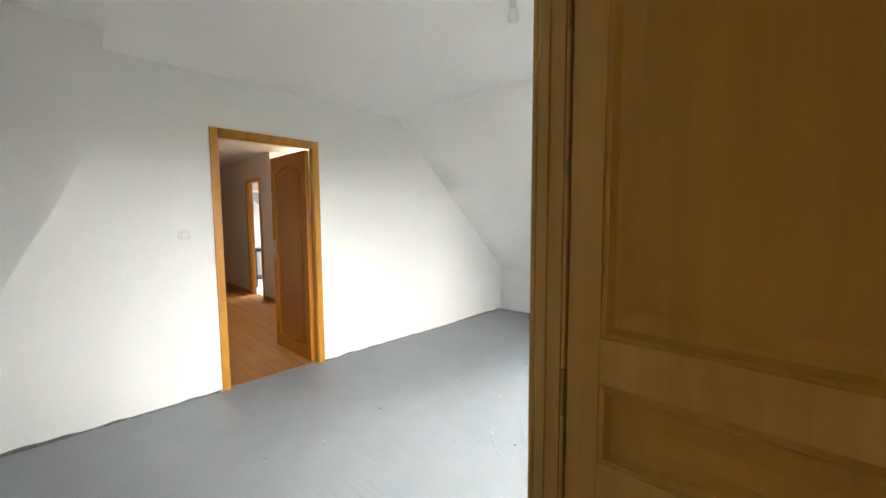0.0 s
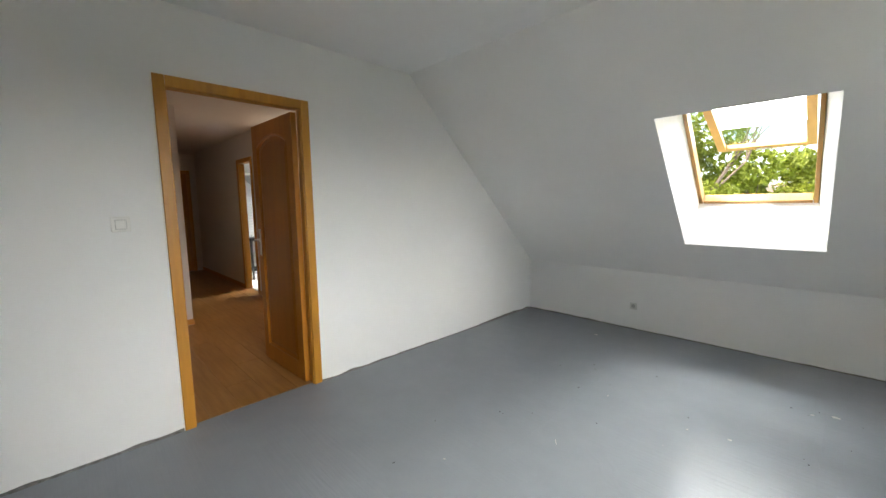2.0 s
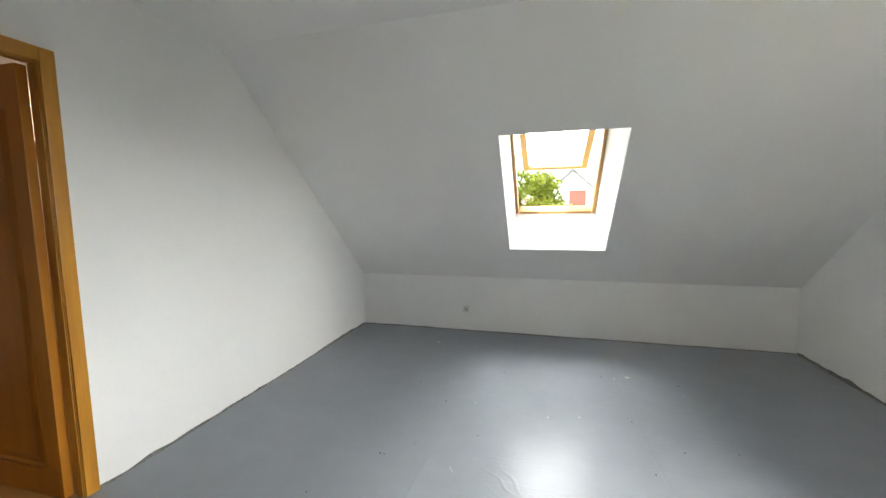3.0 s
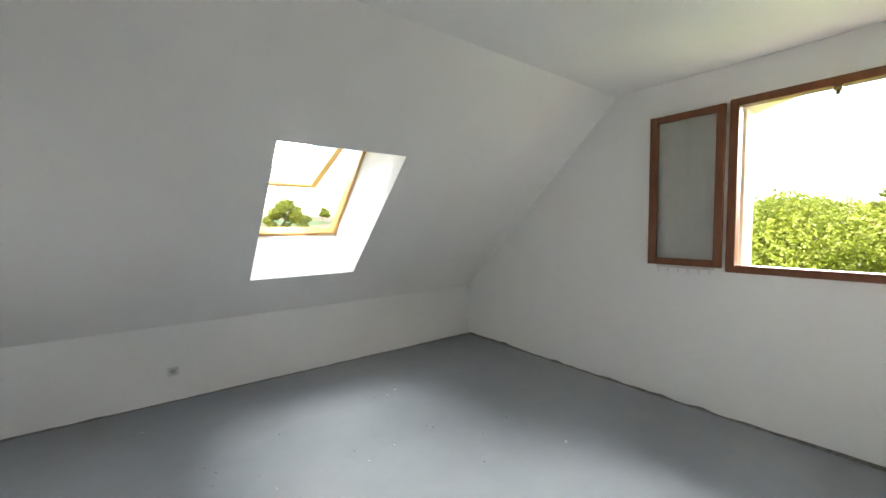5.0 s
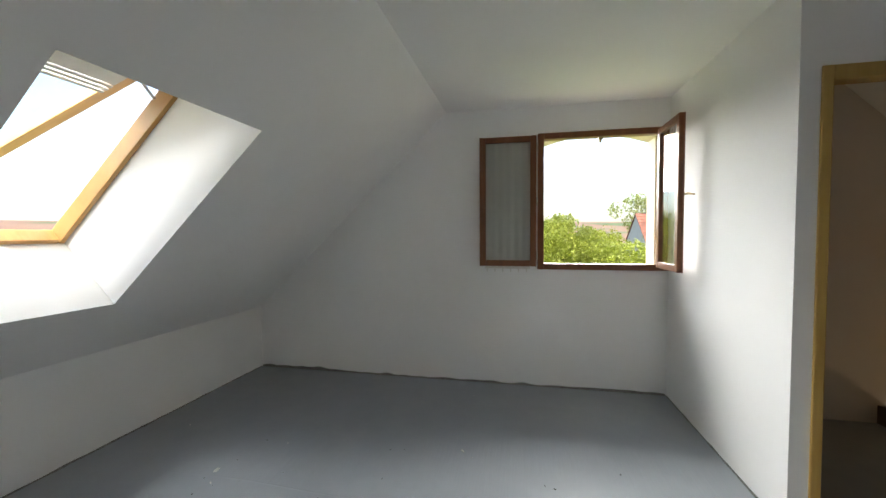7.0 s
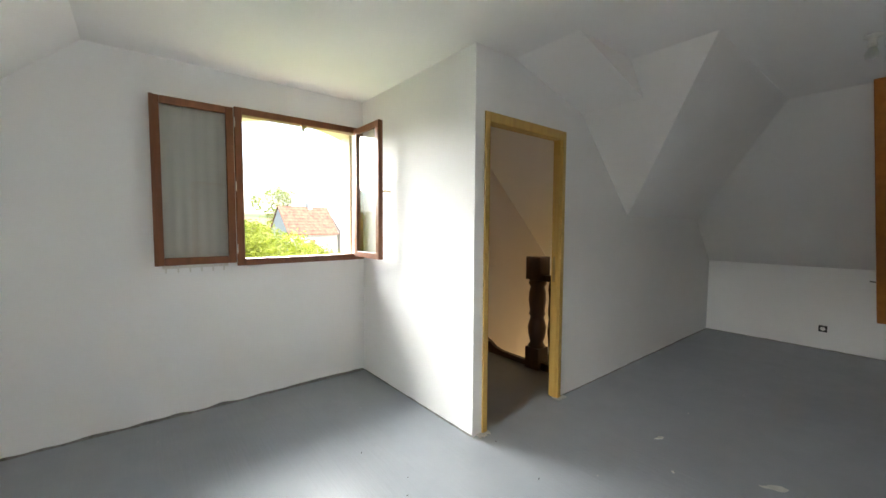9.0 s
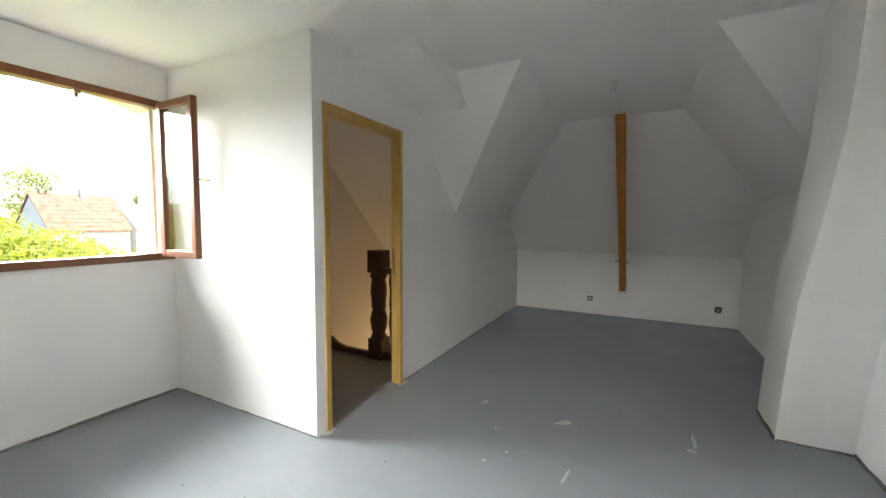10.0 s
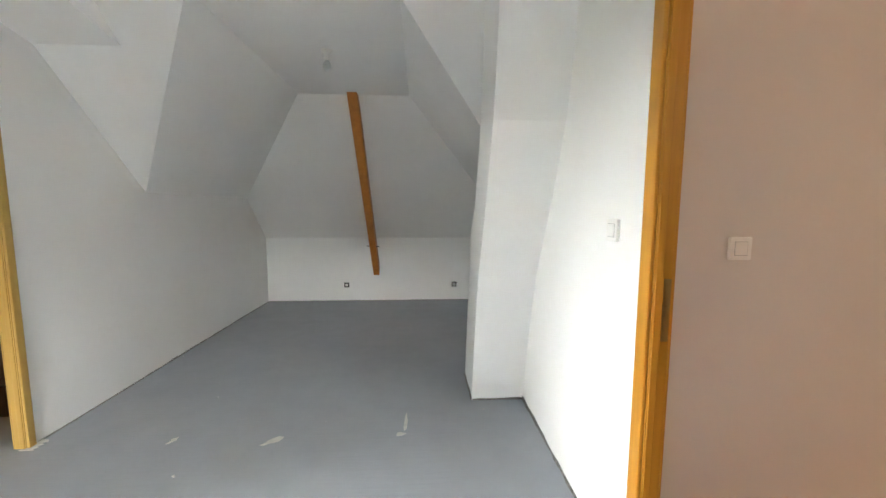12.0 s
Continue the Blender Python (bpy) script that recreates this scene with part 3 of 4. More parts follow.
# net curtain hanging behind the folded-back sash
q = bmesh.new()
nx, nz = 40, 6
vs = [[q.verts.new((0.019 + 0.002 * math.sin(k * 0.9) + 0.002 * math.sin(k * 0.37 + j), 2.335 + 0.40 * k / nx, 1.06 + 1.13 * j / nz)) for k in range(nx + 1)] for j in range(nz + 1)]
for a, b in zip(vs, vs[1:]):
    for k in range(nx):
        q.faces.new((a[k], a[k + 1], b[k + 1], b[k]))
for k in range(2, nx, 7):
    y = 2.335 + 0.40 * k / nx
    box(q, (0.016, y - 0.005, 1.03), (0.019, y + 0.005, 1.062))
tagged(finish("net_curtain", q, M_SHEER), "thin off-white net curtain hanging behind the open sash", "curtain")

# ---- skylight ----
sk = empty("skylight_window")
tagged(sk, "open varnished pine roof window pushed outwards", "skylight")
base_m = Matrix(((1, 0, 0, FX0), (0, up1.y, n1.y, FB.y), (0, up1.z, n1.z, FB.z), (0, 0, 0, 1)))
W_, L_ = FX1 - FX0, LF
q = bmesh.new()
for lo, hi in (((0, 0, -0.03), (0.028, L_, 0.06)), ((W_ - 0.028, 0, -0.03), (W_, L_, 0.06)), ((0.034, 0, -0.03), (W_ - 0.034, 0.03, 0.05)), ((0.034, L_ - 0.04, -0.03), (W_ - 0.034, L_, 0.06))):
    box(q, lo, hi, 0.004, base_m)
finish("frame", q, M_PINE, sk)
open_m = base_m @ Matrix.Translation((0, L_ - 0.03, 0.055)) @ Matrix.Rotation(radians(-23.5), 4, "X")
L_ += 0.05   # the sash overlaps the frame at its foot
q = bmesh.new()
SW = 0.062
for lo, hi in (((0.05, -L_ + 0.02, 0), (0.05 + SW, 0, 0.05)), ((W_ - 0.05 - SW, -L_ + 0.02, 0), (W_ - 0.05, 0, 0.05)),
               ((0.05 + SW, -L_ + 0.02, 0), (W_ - 0.05 - SW, -L_ + 0.08, 0.05)), ((0.05 + SW, -0.06, 0), (W_ - 0.05 - SW, 0, 0.05))):
    box(q, lo, hi, 0.004, open_m)
finish("sash", q, M_PINE, sk)
q = bmesh.new()
box(q, (0.05 + SW - 0.008, -L_ + 0.07, 0.03), (W_ - 0.05 - SW + 0.008, -0.05, 0.045), 0, open_m)
g = finish("pane", q, M_GLASSG, sk)
g.visible_shadow = False
q = bmesh.new()
for k in range(3):
    box(q, (0.10, -0.385 - 0.03 * k, -0.008), (W_ - 0.10, -0.367 - 0.03 * k, 0.006), 0.002, open_m)
box(q, (0.10, -0.36, -0.004), (W_ - 0.10, -0.062, 0.006), 0.002, open_m)
finish("vent_flap", q, M_GREYPL, sk)
q = bmesh.new()
for x in (0.048, W_ - 0.048):
    p0 = base_m @ Vector((x, L_ - 0.32, 0.03))
    p1 = open_m @ Vector((x, -0.26, 0.02))
    cyl(q, p0, p1, 0.009)
box(q, (W_ / 2 - 0.05, -L_ + 0.03, -0.012), (W_ / 2 + 0.05, -L_ + 0.05, 0.0), 0.002, open_m)
finish("arm", q, M_STEEL, sk)

# ---- staircase head ----
nw = empty("newel_post", pose(0.972, 5.2, 0))
tagged(nw, "dark turned wooden newel post at the stair head", "newel post")
q = bmesh.new()
box(q, (-0.08, -0.08, 0.86), (0.08, 0.08, 1.08), 0.006)
finish("block", q, M_NEWEL, nw)
q = bmesh.new()
lathe(q, [(0.075, 0.2), (0.082, 0.22), (0.062, 0.25), (0.082, 0.33), (0.088, 0.40), (0.07, 0.47), (0.062, 0.5), (0.078, 0.52), (0.07, 0.56), (0.083, 0.66), (0.078, 0.74), (0.066, 0.79), (0.086, 0.82), (0.078, 0.862)], (0, 0, 0))
finish("turning", q, M_NEWEL, nw, True)
q = bmesh.new()
box(q, (-0.078, -0.078, 0.0), (0.078, 0.078, 0.205), 0.006)
finish("foot", q, M_NEWEL, nw)
rl = empty("stair_balustrade", pose(0, 5.2, 0))
tagged(rl, "dark wooden handrail and balusters along the landing", "balustrade")
q = bmesh.new()
box(q, (1.036, -0.035, 0.85), (XB - T - 0.002, 0.035, 0.91), 0.012)
finish("handrail", q, M_NEWEL, rl)
q = bmesh.new()
box(q, (1.036, -0.035, 0.002), (XB - T - 0.002, 0.035, 0.07), 0.006)
finish("base_rail", q, M_NEWEL, rl)
for x in (1.13, 1.27):
    q = bmesh.new()
    lathe(q, [(0.02, 0.07), (0.026, 0.12), (0.016, 0.2), (0.03, 0.38), (0.018, 0.5), (0.028, 0.55), (0.02, 0.7), (0.03, 0.78), (0.02, 0.86)], (x, 0, 0), 12)
    finish("baluster", q, M_NEWEL, rl, True)
q = bmesh.new()
curve = [(0.222, 0.13), (0.30, 0.145), (0.38, 0.12), (0.45, 0.075), (0.55, 0.055), (0.875, 0.05)]
prism(q, [(x, 5.16, z) for x, z in curve] + [(0.875, 5.16, 0.002), (0.222, 5.16, 0.002)], (0, 0.045, 0))
structure(finish("trim_stairs", q, M_NEWEL), "brown wooden stair trim curving up at the wall", "trim")

# ---- beam in the far bay ----
bmo = empty("beam")
tagged(bmo, "orange-brown timber beam leaning against the far slope", "beam")
p0, p1 = Vector((3.056, 8.16, 0.38)), Vector((3.022, 6.56, 2.50))
d = (p1 - p0)
side = Vector((1, 0, 0))
back = side.cross(d).normalized()
if back.y < 0:
    back = -back
q = bmesh.new()
a = [p0 - side * 0.041, p0 + side * 0.041, p0 + side * 0.041 + back * 0.10 + Vector((0, 0, 0.06)), p0 - side * 0.041 + back * 0.10 + Vector((0, 0, 0.06))]
b = [p1 - side * 0.050, p1 + side * 0.050, p1 + side * 0.050 + back * 0.10, p1 - side * 0.050 + back * 0.10]
va, vb = [q.verts.new(v) for v in a], [q.verts.new(v) for v in b]
q.faces.new(va), q.faces.new(vb)
for k in range(4):
    q.faces.new((va[k], va[(k + 1) % 4], vb[(k + 1) % 4], vb[k]))
bmesh.ops.bevel(q, geom=list(q.edges), offset=0.006, segments=1, affect="EDGES")
finish("timber", q, M_BEAM, bmo)
q = bmesh.new()
pm = p0.lerp(p1, 0.215)
cyl(q, pm + Vector((-0.085, 0.03, 0.004)), pm + Vector((0.085, 0.03, -0.004)), 0.006)
tagged(finish("bolt", q, M_BLACK, bmo), "thin black iron bolt through the beam")


# ---- electrical fittings ----
def socket(m, mat, hole, label):
    o = empty("wall_socket", m)
    tagged(o, label, "socket", "wall sockets")
    q = bmesh.new()
    box(q, (-0.036, -0.009, -0.036), (0.036, 0, 0.036), 0.004)
    finish("plate", q, mat, o)
    q = bmesh.new()
    cyl(q, (0, -0.0105, 0), (0, -0.006, 0), 0.021, None, 20)
    finish("recess", q, hole, o)
    q = bmesh.new()
    for x, z in ((-0.009, 0), (0.009, 0), (0, 0.011)):
        cyl(q, (x, -0.013, z), (x, -0.010, z), 0.003, None, 8)
    finish("pin_hole", q, M_DARK if hole is not M_DARK else M_STEEL, o)


socket(pose(3.145, 0, 0.25, 0, 0, 180), M_SOCKET, M_GREYPL, "grey-white plastic wall socket on the low knee wall")
socket(pose(2.62, YF, 0.236), M_BLACK, M_PLASTIC, "uncovered wall socket in a dark backing box")
socket(pose(4.19, YF, 0.235), M_BLACK, M_GREYPL, "uncovered wall socket with loose black cover")
q = bmesh.new()
cyl(q, (4.19, YF - 0.012, 0.272), (4.235, YF - 0.016, 0.262), 0.008)
cyl(q, (4.19, YF - 0.012, 0.272), (4.155, YF - 0.016, 0.255), 0.008)
tagged(finish("cable", q, M_BLACK), "short loose black cable over the wall socket", "cable")


def light_switch(m, label):
    o = empty("light_switch", m)
    tagged(o, label, "switch", "light switches")
    q = bmesh.new()
    box(q, (-0.041, -0.013, -0.041), (0.041, 0, 0.041), 0.004)
    finish("plate", q, M_PLASTIC, o)
    # grey ring that paints the shadow gap round the rocker
    q = bmesh.new()
    box(q, (-0.0245, -0.0138, -0.0255), (0.0245, -0.008, 0.0255), 0.001)
    finish("gap_shade", q, M_GREYPL, o)
    q = bmesh.new()
    box(q, (-0.0225, -0.016, -0.0235), (0.0225, -0.01, 0.0235), 0.003)
    finish("rocker", q, M_PLASTIC, o)


light_switch(pose(XA, 4.016, 1.268, 0, 0, -90), "white plastic light switch on the white wall")
light_switch(pose(4.835, HY1, 1.208), "white plastic light switch on the hall wall")


def bulb_holder(x, y, z=H):
    o = empty("ceiling_light", pose(x, y, z))
    tagged(o, "bare white lamp holder with bulb on the ceiling", "ceiling light", "ceiling lights")
    q = bmesh.new()
    lathe(q, [(0.04, -0.001), (0.038, -0.012), (0.02, -0.018), (0.02, -0.055), (0.023, -0.06), (0.018, -0.07)], (0, 0, 0))
    finish("holder", q, M_PLASTIC, o, True)
    q = bmesh.new()
    lathe(q, [(0.014, -0.068), (0.022, -0.085), (0.029, -0.105), (0.024, -0.13), (0.008, -0.142)], (0, 0, 0))
    finish("bulb", q, M_FROST, o, True)


bulb_holder(3.02, 5.58)
bulb_holder(2.19, 3.05)
# unseen holder, added to go with the hall's fill light
bulb_holder(6.95, 1.65, 2.46)

# ---- paint chips, scrapes and rough floor edges ----
rng = random.Random(7)


def blotch(bm, x, y, r, stretch, ang, z=0.0):
    """A thin flake with an uneven outline."""
    n, r = 9, r * 0.58
    ca, sa = math.cos(ang), math.sin(ang)
    pts = []
    for k in range(n):
        a = 2 * math.pi * k / n
        d = r * rng.uniform(0.45, 1.2)
        u, v = d * math.cos(a) * stretch, d * math.sin(a) / stretch
        pts.append((x + u * ca - v * sa, y + u * sa + v * ca, z))
    prism(bm, pts, (0, 0, 0.0025))


bm = bmesh.new()
for x, y, r, st, a in ((2.258, 4.81, 0.055, 1.6, 1.2), (2.84, 4.78, 0.08, 1.15, 1.1), (2.80, 4.74, 0.03, 1.2, 0.4), (3.575, 4.80, 0.05, 1.15, 0.3), (3.60, 4.93, 0.07, 3.2, 1.55),
                       (2.6, 4.275, 0.018, 1.1, 0), (2.508, 4.14, 0.022, 1.2, 0.5), (2.948, 4.215, 0.05, 2.6, 1.45), (3.2, 3.6, 0.012, 1, 0), (2.45, 4.5, 0.02, 1.4, 2)):
    blotch(bm, x, y, r, st, a)
for x, y, r, st, a in ((1.62, 0.92, 0.03, 1.4, 0.3), (1.73, 0.98, 0.018, 1.5, 0.8), (2.05, 1.65, 0.016, 1.3, 0.2), (2.25, 1.7, 0.014, 1.2, 1.0), (2.75, 1.62, 0.018, 2.0, 1.4),
                       (2.75, 2.35, 0.016, 3.2, 2.2), (3.1, 2.9, 0.014, 1.2, 0.2), (2.5, 2.8, 0.02, 2.6, 2.6), (3.35, 0.45, 0.022, 1.7, 0.1), (1.15, 2.3, 0.02, 1.5, 0.6)):
    blotch(bm, x, y, r, st, a)
for _ in range(26):
    blotch(bm, rng.uniform(0.2, 4.2), rng.uniform(0.2, 7.6), rng.uniform(0.004, 0.009), rng.uniform(1, 1.6), rng.uniform(0, 3))
tagged(finish("paint_flakes", bm, M_CHIP), "pale chips and flakes of old paint on the grey floor", "paint chips", kind="stuff")
bm = bmesh.new()
for _ in range(40):
    blotch(bm, rng.uniform(1.2, 3.4), rng.uniform(0.8, 4.0), rng.uniform(0.004, 0.010), rng.uniform(1, 1.8), rng.uniform(0, 3))
tagged(finish("dirt_crumbs", bm, M_DARK), "dark crumbs of dirt on the grey floor", "dirt", kind="stuff")


# wrinkles and a seam in the floor paint
bm = bmesh.new()
for x0, y0, x1, y1, w in ((1.98, 3.05, 2.62, 2.35, 0.006), (2.12, 3.12, 2.72, 2.62, 0.005), (2.30, 2.55, 2.52, 2.22, 0.007), (2.36, 2.50, 2.62, 2.25, 0.006), (2.05, 3.35, 2.35, 2.75, 0.004), (2.9, 0.6, 2.9, 3.4, 0.003), (1.68, 0.6, 1.68, 3.2, 0.003)):
    d = Vector((x1 - x0, y1 - y0, 0))
    nn = Vector((-d.y, d.x, 0)).normalized()
    k = 14
    prev = None
    for j in range(k + 1):
        c = Vector((x0, y0, 0)) + d * (j / k) + nn * 0.012 * math.sin(j * 0.9 + x0 * 7)
        h = 0.0016 * math.sin(math.pi * (j + 0.3) / (k + 0.6))
        ring = [bm.verts.new(c - nn * w * 2), bm.verts.new(c + Vector((0, 0, h))), bm.verts.new(c + nn * w * 2)]
        if prev:
            bm.faces.new((prev[0], prev[1], ring[1], ring[0])), bm.faces.new((prev[1], prev[2], ring[2], ring[1]))
        prev = ring
tagged(finish("floor_wrinkles", bm, M_FLOOR, None, True), "low wrinkles and seams in the grey floor paint", "floor wrinkles", kind="stuff")


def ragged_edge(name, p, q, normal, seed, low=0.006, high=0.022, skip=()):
    """Rough grey line where the wall meets the floor, standing just proud of the wall; its dark colour also paints the
    shadow there.
    """
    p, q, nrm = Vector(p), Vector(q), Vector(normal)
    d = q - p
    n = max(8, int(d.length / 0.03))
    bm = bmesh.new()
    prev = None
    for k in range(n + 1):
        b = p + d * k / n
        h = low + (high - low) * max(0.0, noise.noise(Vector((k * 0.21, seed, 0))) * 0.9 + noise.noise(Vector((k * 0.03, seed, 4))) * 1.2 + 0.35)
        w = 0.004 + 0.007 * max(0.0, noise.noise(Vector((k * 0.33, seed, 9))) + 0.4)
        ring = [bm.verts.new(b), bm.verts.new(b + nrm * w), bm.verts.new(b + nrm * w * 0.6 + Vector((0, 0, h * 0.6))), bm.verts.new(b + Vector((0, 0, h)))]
        if prev:
            for j in range(4):
                bm.faces.new((prev[j], prev[(j + 1) % 4], ring[(j + 1) % 4], ring[j]))
        else:
            bm.faces.new(ring)
        prev = ring
    bm.faces.new(prev)
    return structure(finish(name, bm, M_MORTAR_SHADE), "rough mortar line at the wall foot, coloured dark for the shadow there", "trim")


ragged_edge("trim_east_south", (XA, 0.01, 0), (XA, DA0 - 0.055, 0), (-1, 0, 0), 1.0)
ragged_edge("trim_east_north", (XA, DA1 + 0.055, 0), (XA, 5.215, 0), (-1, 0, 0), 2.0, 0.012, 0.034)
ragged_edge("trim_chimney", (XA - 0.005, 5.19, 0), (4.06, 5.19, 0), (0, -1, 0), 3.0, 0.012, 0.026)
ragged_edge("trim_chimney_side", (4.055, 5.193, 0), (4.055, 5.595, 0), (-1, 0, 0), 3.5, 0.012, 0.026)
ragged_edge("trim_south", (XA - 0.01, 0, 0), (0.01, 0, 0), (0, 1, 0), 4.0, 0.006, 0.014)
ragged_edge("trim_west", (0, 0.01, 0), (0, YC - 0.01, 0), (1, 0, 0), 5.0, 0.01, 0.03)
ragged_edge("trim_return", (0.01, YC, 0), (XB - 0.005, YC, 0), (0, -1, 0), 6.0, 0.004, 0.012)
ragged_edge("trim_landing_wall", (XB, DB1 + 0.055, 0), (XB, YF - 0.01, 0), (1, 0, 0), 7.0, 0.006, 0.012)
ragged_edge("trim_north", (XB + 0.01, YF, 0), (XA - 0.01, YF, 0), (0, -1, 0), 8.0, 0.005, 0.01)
bm = bmesh.new()
for y in (DB0 - 0.03, DB1 + 0.028):
    prism(bm, [(XB + 0.016 + rng.uniform(0, 0.03), y - 0.05 + 0.014 * k, 0) if k % 2 else (XB + 0.05, y - 0.05 + 0.014 * k, 0) for k in range(8)] + [(XB - 0.03, y + 0.05, 0), (XB - 0.03, y - 0.05, 0)], (0, 0, 0.006))
structure(finish("trim_plaster_foot", bm, M_CHIP), "pale plaster patches at the door frame feet", "trim")

# ---- bathroom things ----
o = empty("shower_screen")
tagged(o, "clear shower screen with frosted stripes and white top rail", "shower screen")
bm = bmesh.new()
box(bm, (9.75, 0.75, 0.05), (9.758, 2.09, 1.95))
g = finish("pane", bm, M_GLASS, o)
g.visible_shadow = False
bm = bmesh.new()
for k in range(14):
    box(bm, (9.744, 0.75, 0.80 + 0.055 * k), (9.749, 2.09, 0.80 + 0.055 * k + 0.03))
finish("stripe", bm, M_PLASTIC, o)
for z in (0.0, 1.95):
    bm = bmesh.new()
    box(bm, (9.735, 0.74, z), (9.775, 2.095, z + 0.05), 0.004)
    finish("rail", bm, M_PLASTIC, o)
o = empty("side_table")
tagged(o, "black metal side table on the bathroom floor", "table")
bm = bmesh.new()
box(bm, (9.15, 1.35, 0.72), (9.45, 2.0, 0.78), 0.004)
finish("top", bm, M_BLACK, o)
for x in (9.165, 9.435):
    for y in (1.37, 1.83):
        bm = bmesh.new()
        box(bm, (x - 0.018, y - 0.018, 0.0), (x + 0.018, y + 0.018, 0.72), 0.003)
        finish("leg", bm, M_BLACK, o)
bm = bmesh.new()
box(bm, (9.15, 1.36, 0.16), (9.45, 1.84, 0.21), 0.004)
finish("shelf", bm, M_BLACK, o)

# ---- outside ----
bm = bmesh.new()
rings, seg = [0, 6, 12, 20, 30, 45, 65, 90, 130, 180, 240, 320, 450, 700, 1200, 2500], 72


def land(x, y):
    r = math.hypot(x, y)
    f = min(1.0, max(0.0, (r - 70) / 300))
    f = f * f * (3 - 2 * f)
    return -2.9 + f * (15.0 + 5 * noise.noise(Vector((x * 0.004, y * 0.004, 1))))


centre = bm.verts.new((0, 0, -2.9))
last = None
for r in rings[1:]:
    ring = [bm.verts.new((r * math.cos(2 * math.pi * k / seg), r * math.sin(2 * math.pi * k / seg), land(r * math.cos(2 * math.pi * k / seg), r * math.sin(2 * math.pi * k / seg)))) for k in range(seg)]
    for k in range(seg):
        if last is None:
            bm.faces.new((centre, ring[k], ring[(k + 1) % seg]))
        else:
            bm.faces.new((last[k], ring[k], ring[(k + 1) % seg], last[(k + 1) % seg]))
    last = ring
structure(finish("ground", bm, M_GROUND, None, True), "fields and gardens rising to a low hill", "ground")


def leaves(name, blobs, count, size, mat, seed, parent=None):
    """Many small folded leaves spread through clumps (centre, radii)."""
    g = np.random.default_rng(seed)
    vol = np.array([b[1][0] * b[1][1] + b[1][1] * b[1][2] for b in blobs])
    pick = g.choice(len(blobs), size=count, p=vol / vol.sum())
    cen = np.array([b[0] for b in blobs])[pick]
    rad = np.array([b[1] for b in blobs])[pick]
    d = g.normal(size=(count, 3))
    d /= np.linalg.norm(d, axis=1)[:, None]
    lump = 0.85 + 0.25 * np.sin(d[:, 0] * 7 + pick) * np.cos(d[:, 1] * 6 + d[:, 2] * 5)
    r = (0.55 + 0.45 * g.random(count) ** 0.45) * lump
    p = cen + d * rad * r[:, None]
    nrm = d * 0.6 + g.normal(size=(count, 3)) * 0.6 + np.array([0, 0, 0.4])
    nrm /= np.linalg.norm(nrm, axis=1)[:, None]
    u = np.cross(nrm, g.normal(size=(count, 3)))
    u /= np.linalg.norm(u, axis=1)[:, None]
    v = np.cross(nrm, u)
    s = (size * (0.6 + 0.8 * g.random(count)))[:, None]
    verts = np.stack([p - u * s, p + v * s * 0.45 + nrm * s * 0.2, p + u * s, p - v * s * 0.45 + nrm * s * 0.2], axis=1).reshape(-1, 3)
    k = np.arange(count) * 4
    faces = np.concatenate([np.stack([k, k + 1, k + 2], axis=1), np.stack([k, k + 2, k + 3], axis=1)])
    me = bpy.data.meshes.new(name)
    me.from_pydata(verts.tolist(), [], faces.tolist())
    me.materials.append(mat)
    ob = new(name, me)
    ob.parent = parent
    return ob


def branchy(bm, p, d, length, r, depth, rg):
    q = Vector(p) + d * length
    cyl(bm, p, q, r, r * 0.65, 7)
    if depth:
        for _ in range(3):
            nd = (d + Vector((rg.uniform(-0.8, 0.8), rg.uniform(-0.8, 0.8), rg.uniform(-0.1, 0.6)))).normalized()
            branchy(bm, q, nd, length * rg.uniform(0.6, 0.85), r * 0.6, depth - 1, rg)


def tree(x, y, z0, height, spread, count, size, mat, seed, label, low=0.35):
    rg = random.Random(seed)
    o = empty("tree", pose(x, y, z0))
    tagged(o, label, "tree", "garden trees")
    bm = bmesh.new()
    branchy(bm, (0, 0, 0), Vector((0.04, 0.02, 1)).normalized(), height * 0.33, height * 0.012, 3, rg)
    finish("trunk", bm, M_BARK, o)
    blobs = []
    for _ in range(16):
        a, h = rg.uniform(0, 2 * math.pi), rg.uniform(low, 0.92)
        rr = spread * rg.uniform(0.15, 0.75) * (1.15 - abs(h - 0.6))
        b = spread * rg.uniform(0.25, 0.42)
        blobs.append(((rr * math.cos(a), rr * math.sin(a), height * h), (b, b, b * 0.8)))
    c = leaves("crown", blobs, count, size, mat, seed, o)
    return o


GZ = -2.9
# hedge and shrubs below the gable window
hg = random.Random(11)
for k in range(15):
    y = -9 + k * 1.35
    top = 1.45 + 0.75 * hg.random() if y < 3.2 else max(-0.4, 1.95 - (y - 3.2) * 0.33)
    x = -10.2 + hg.uniform(-0.8, 0.8)
    o = empty("shrub", pose(x, y, GZ))
    tagged(o, "dense bright green garden shrub in the sun", "shrub", "hedge shrubs")
    hh = top - GZ
    blobs = [((hg.uniform(-0.9, 0.9), hg.uniform(-0.8, 0.8), hh * f), (1.1, 1.0, 0.75)) for f in (0.22, 0.38, 0.5, 0.62, 0.72, 0.8, 0.86) for _ in range(2)]
    leaves("foliage", blobs, 20000, 0.047, M_LEAF, 40 + k, o)
    bm = bmesh.new()
    for j in range(3):
        cyl(bm, (0.2 * j - 0.2, 0.1 * j, 0), (0.5 * j - 0.5, 0.2 * j - 0.2, hh * 0.7), 0.05, 0.02, 6)
    finish("stem", bm, M_BARK, o)

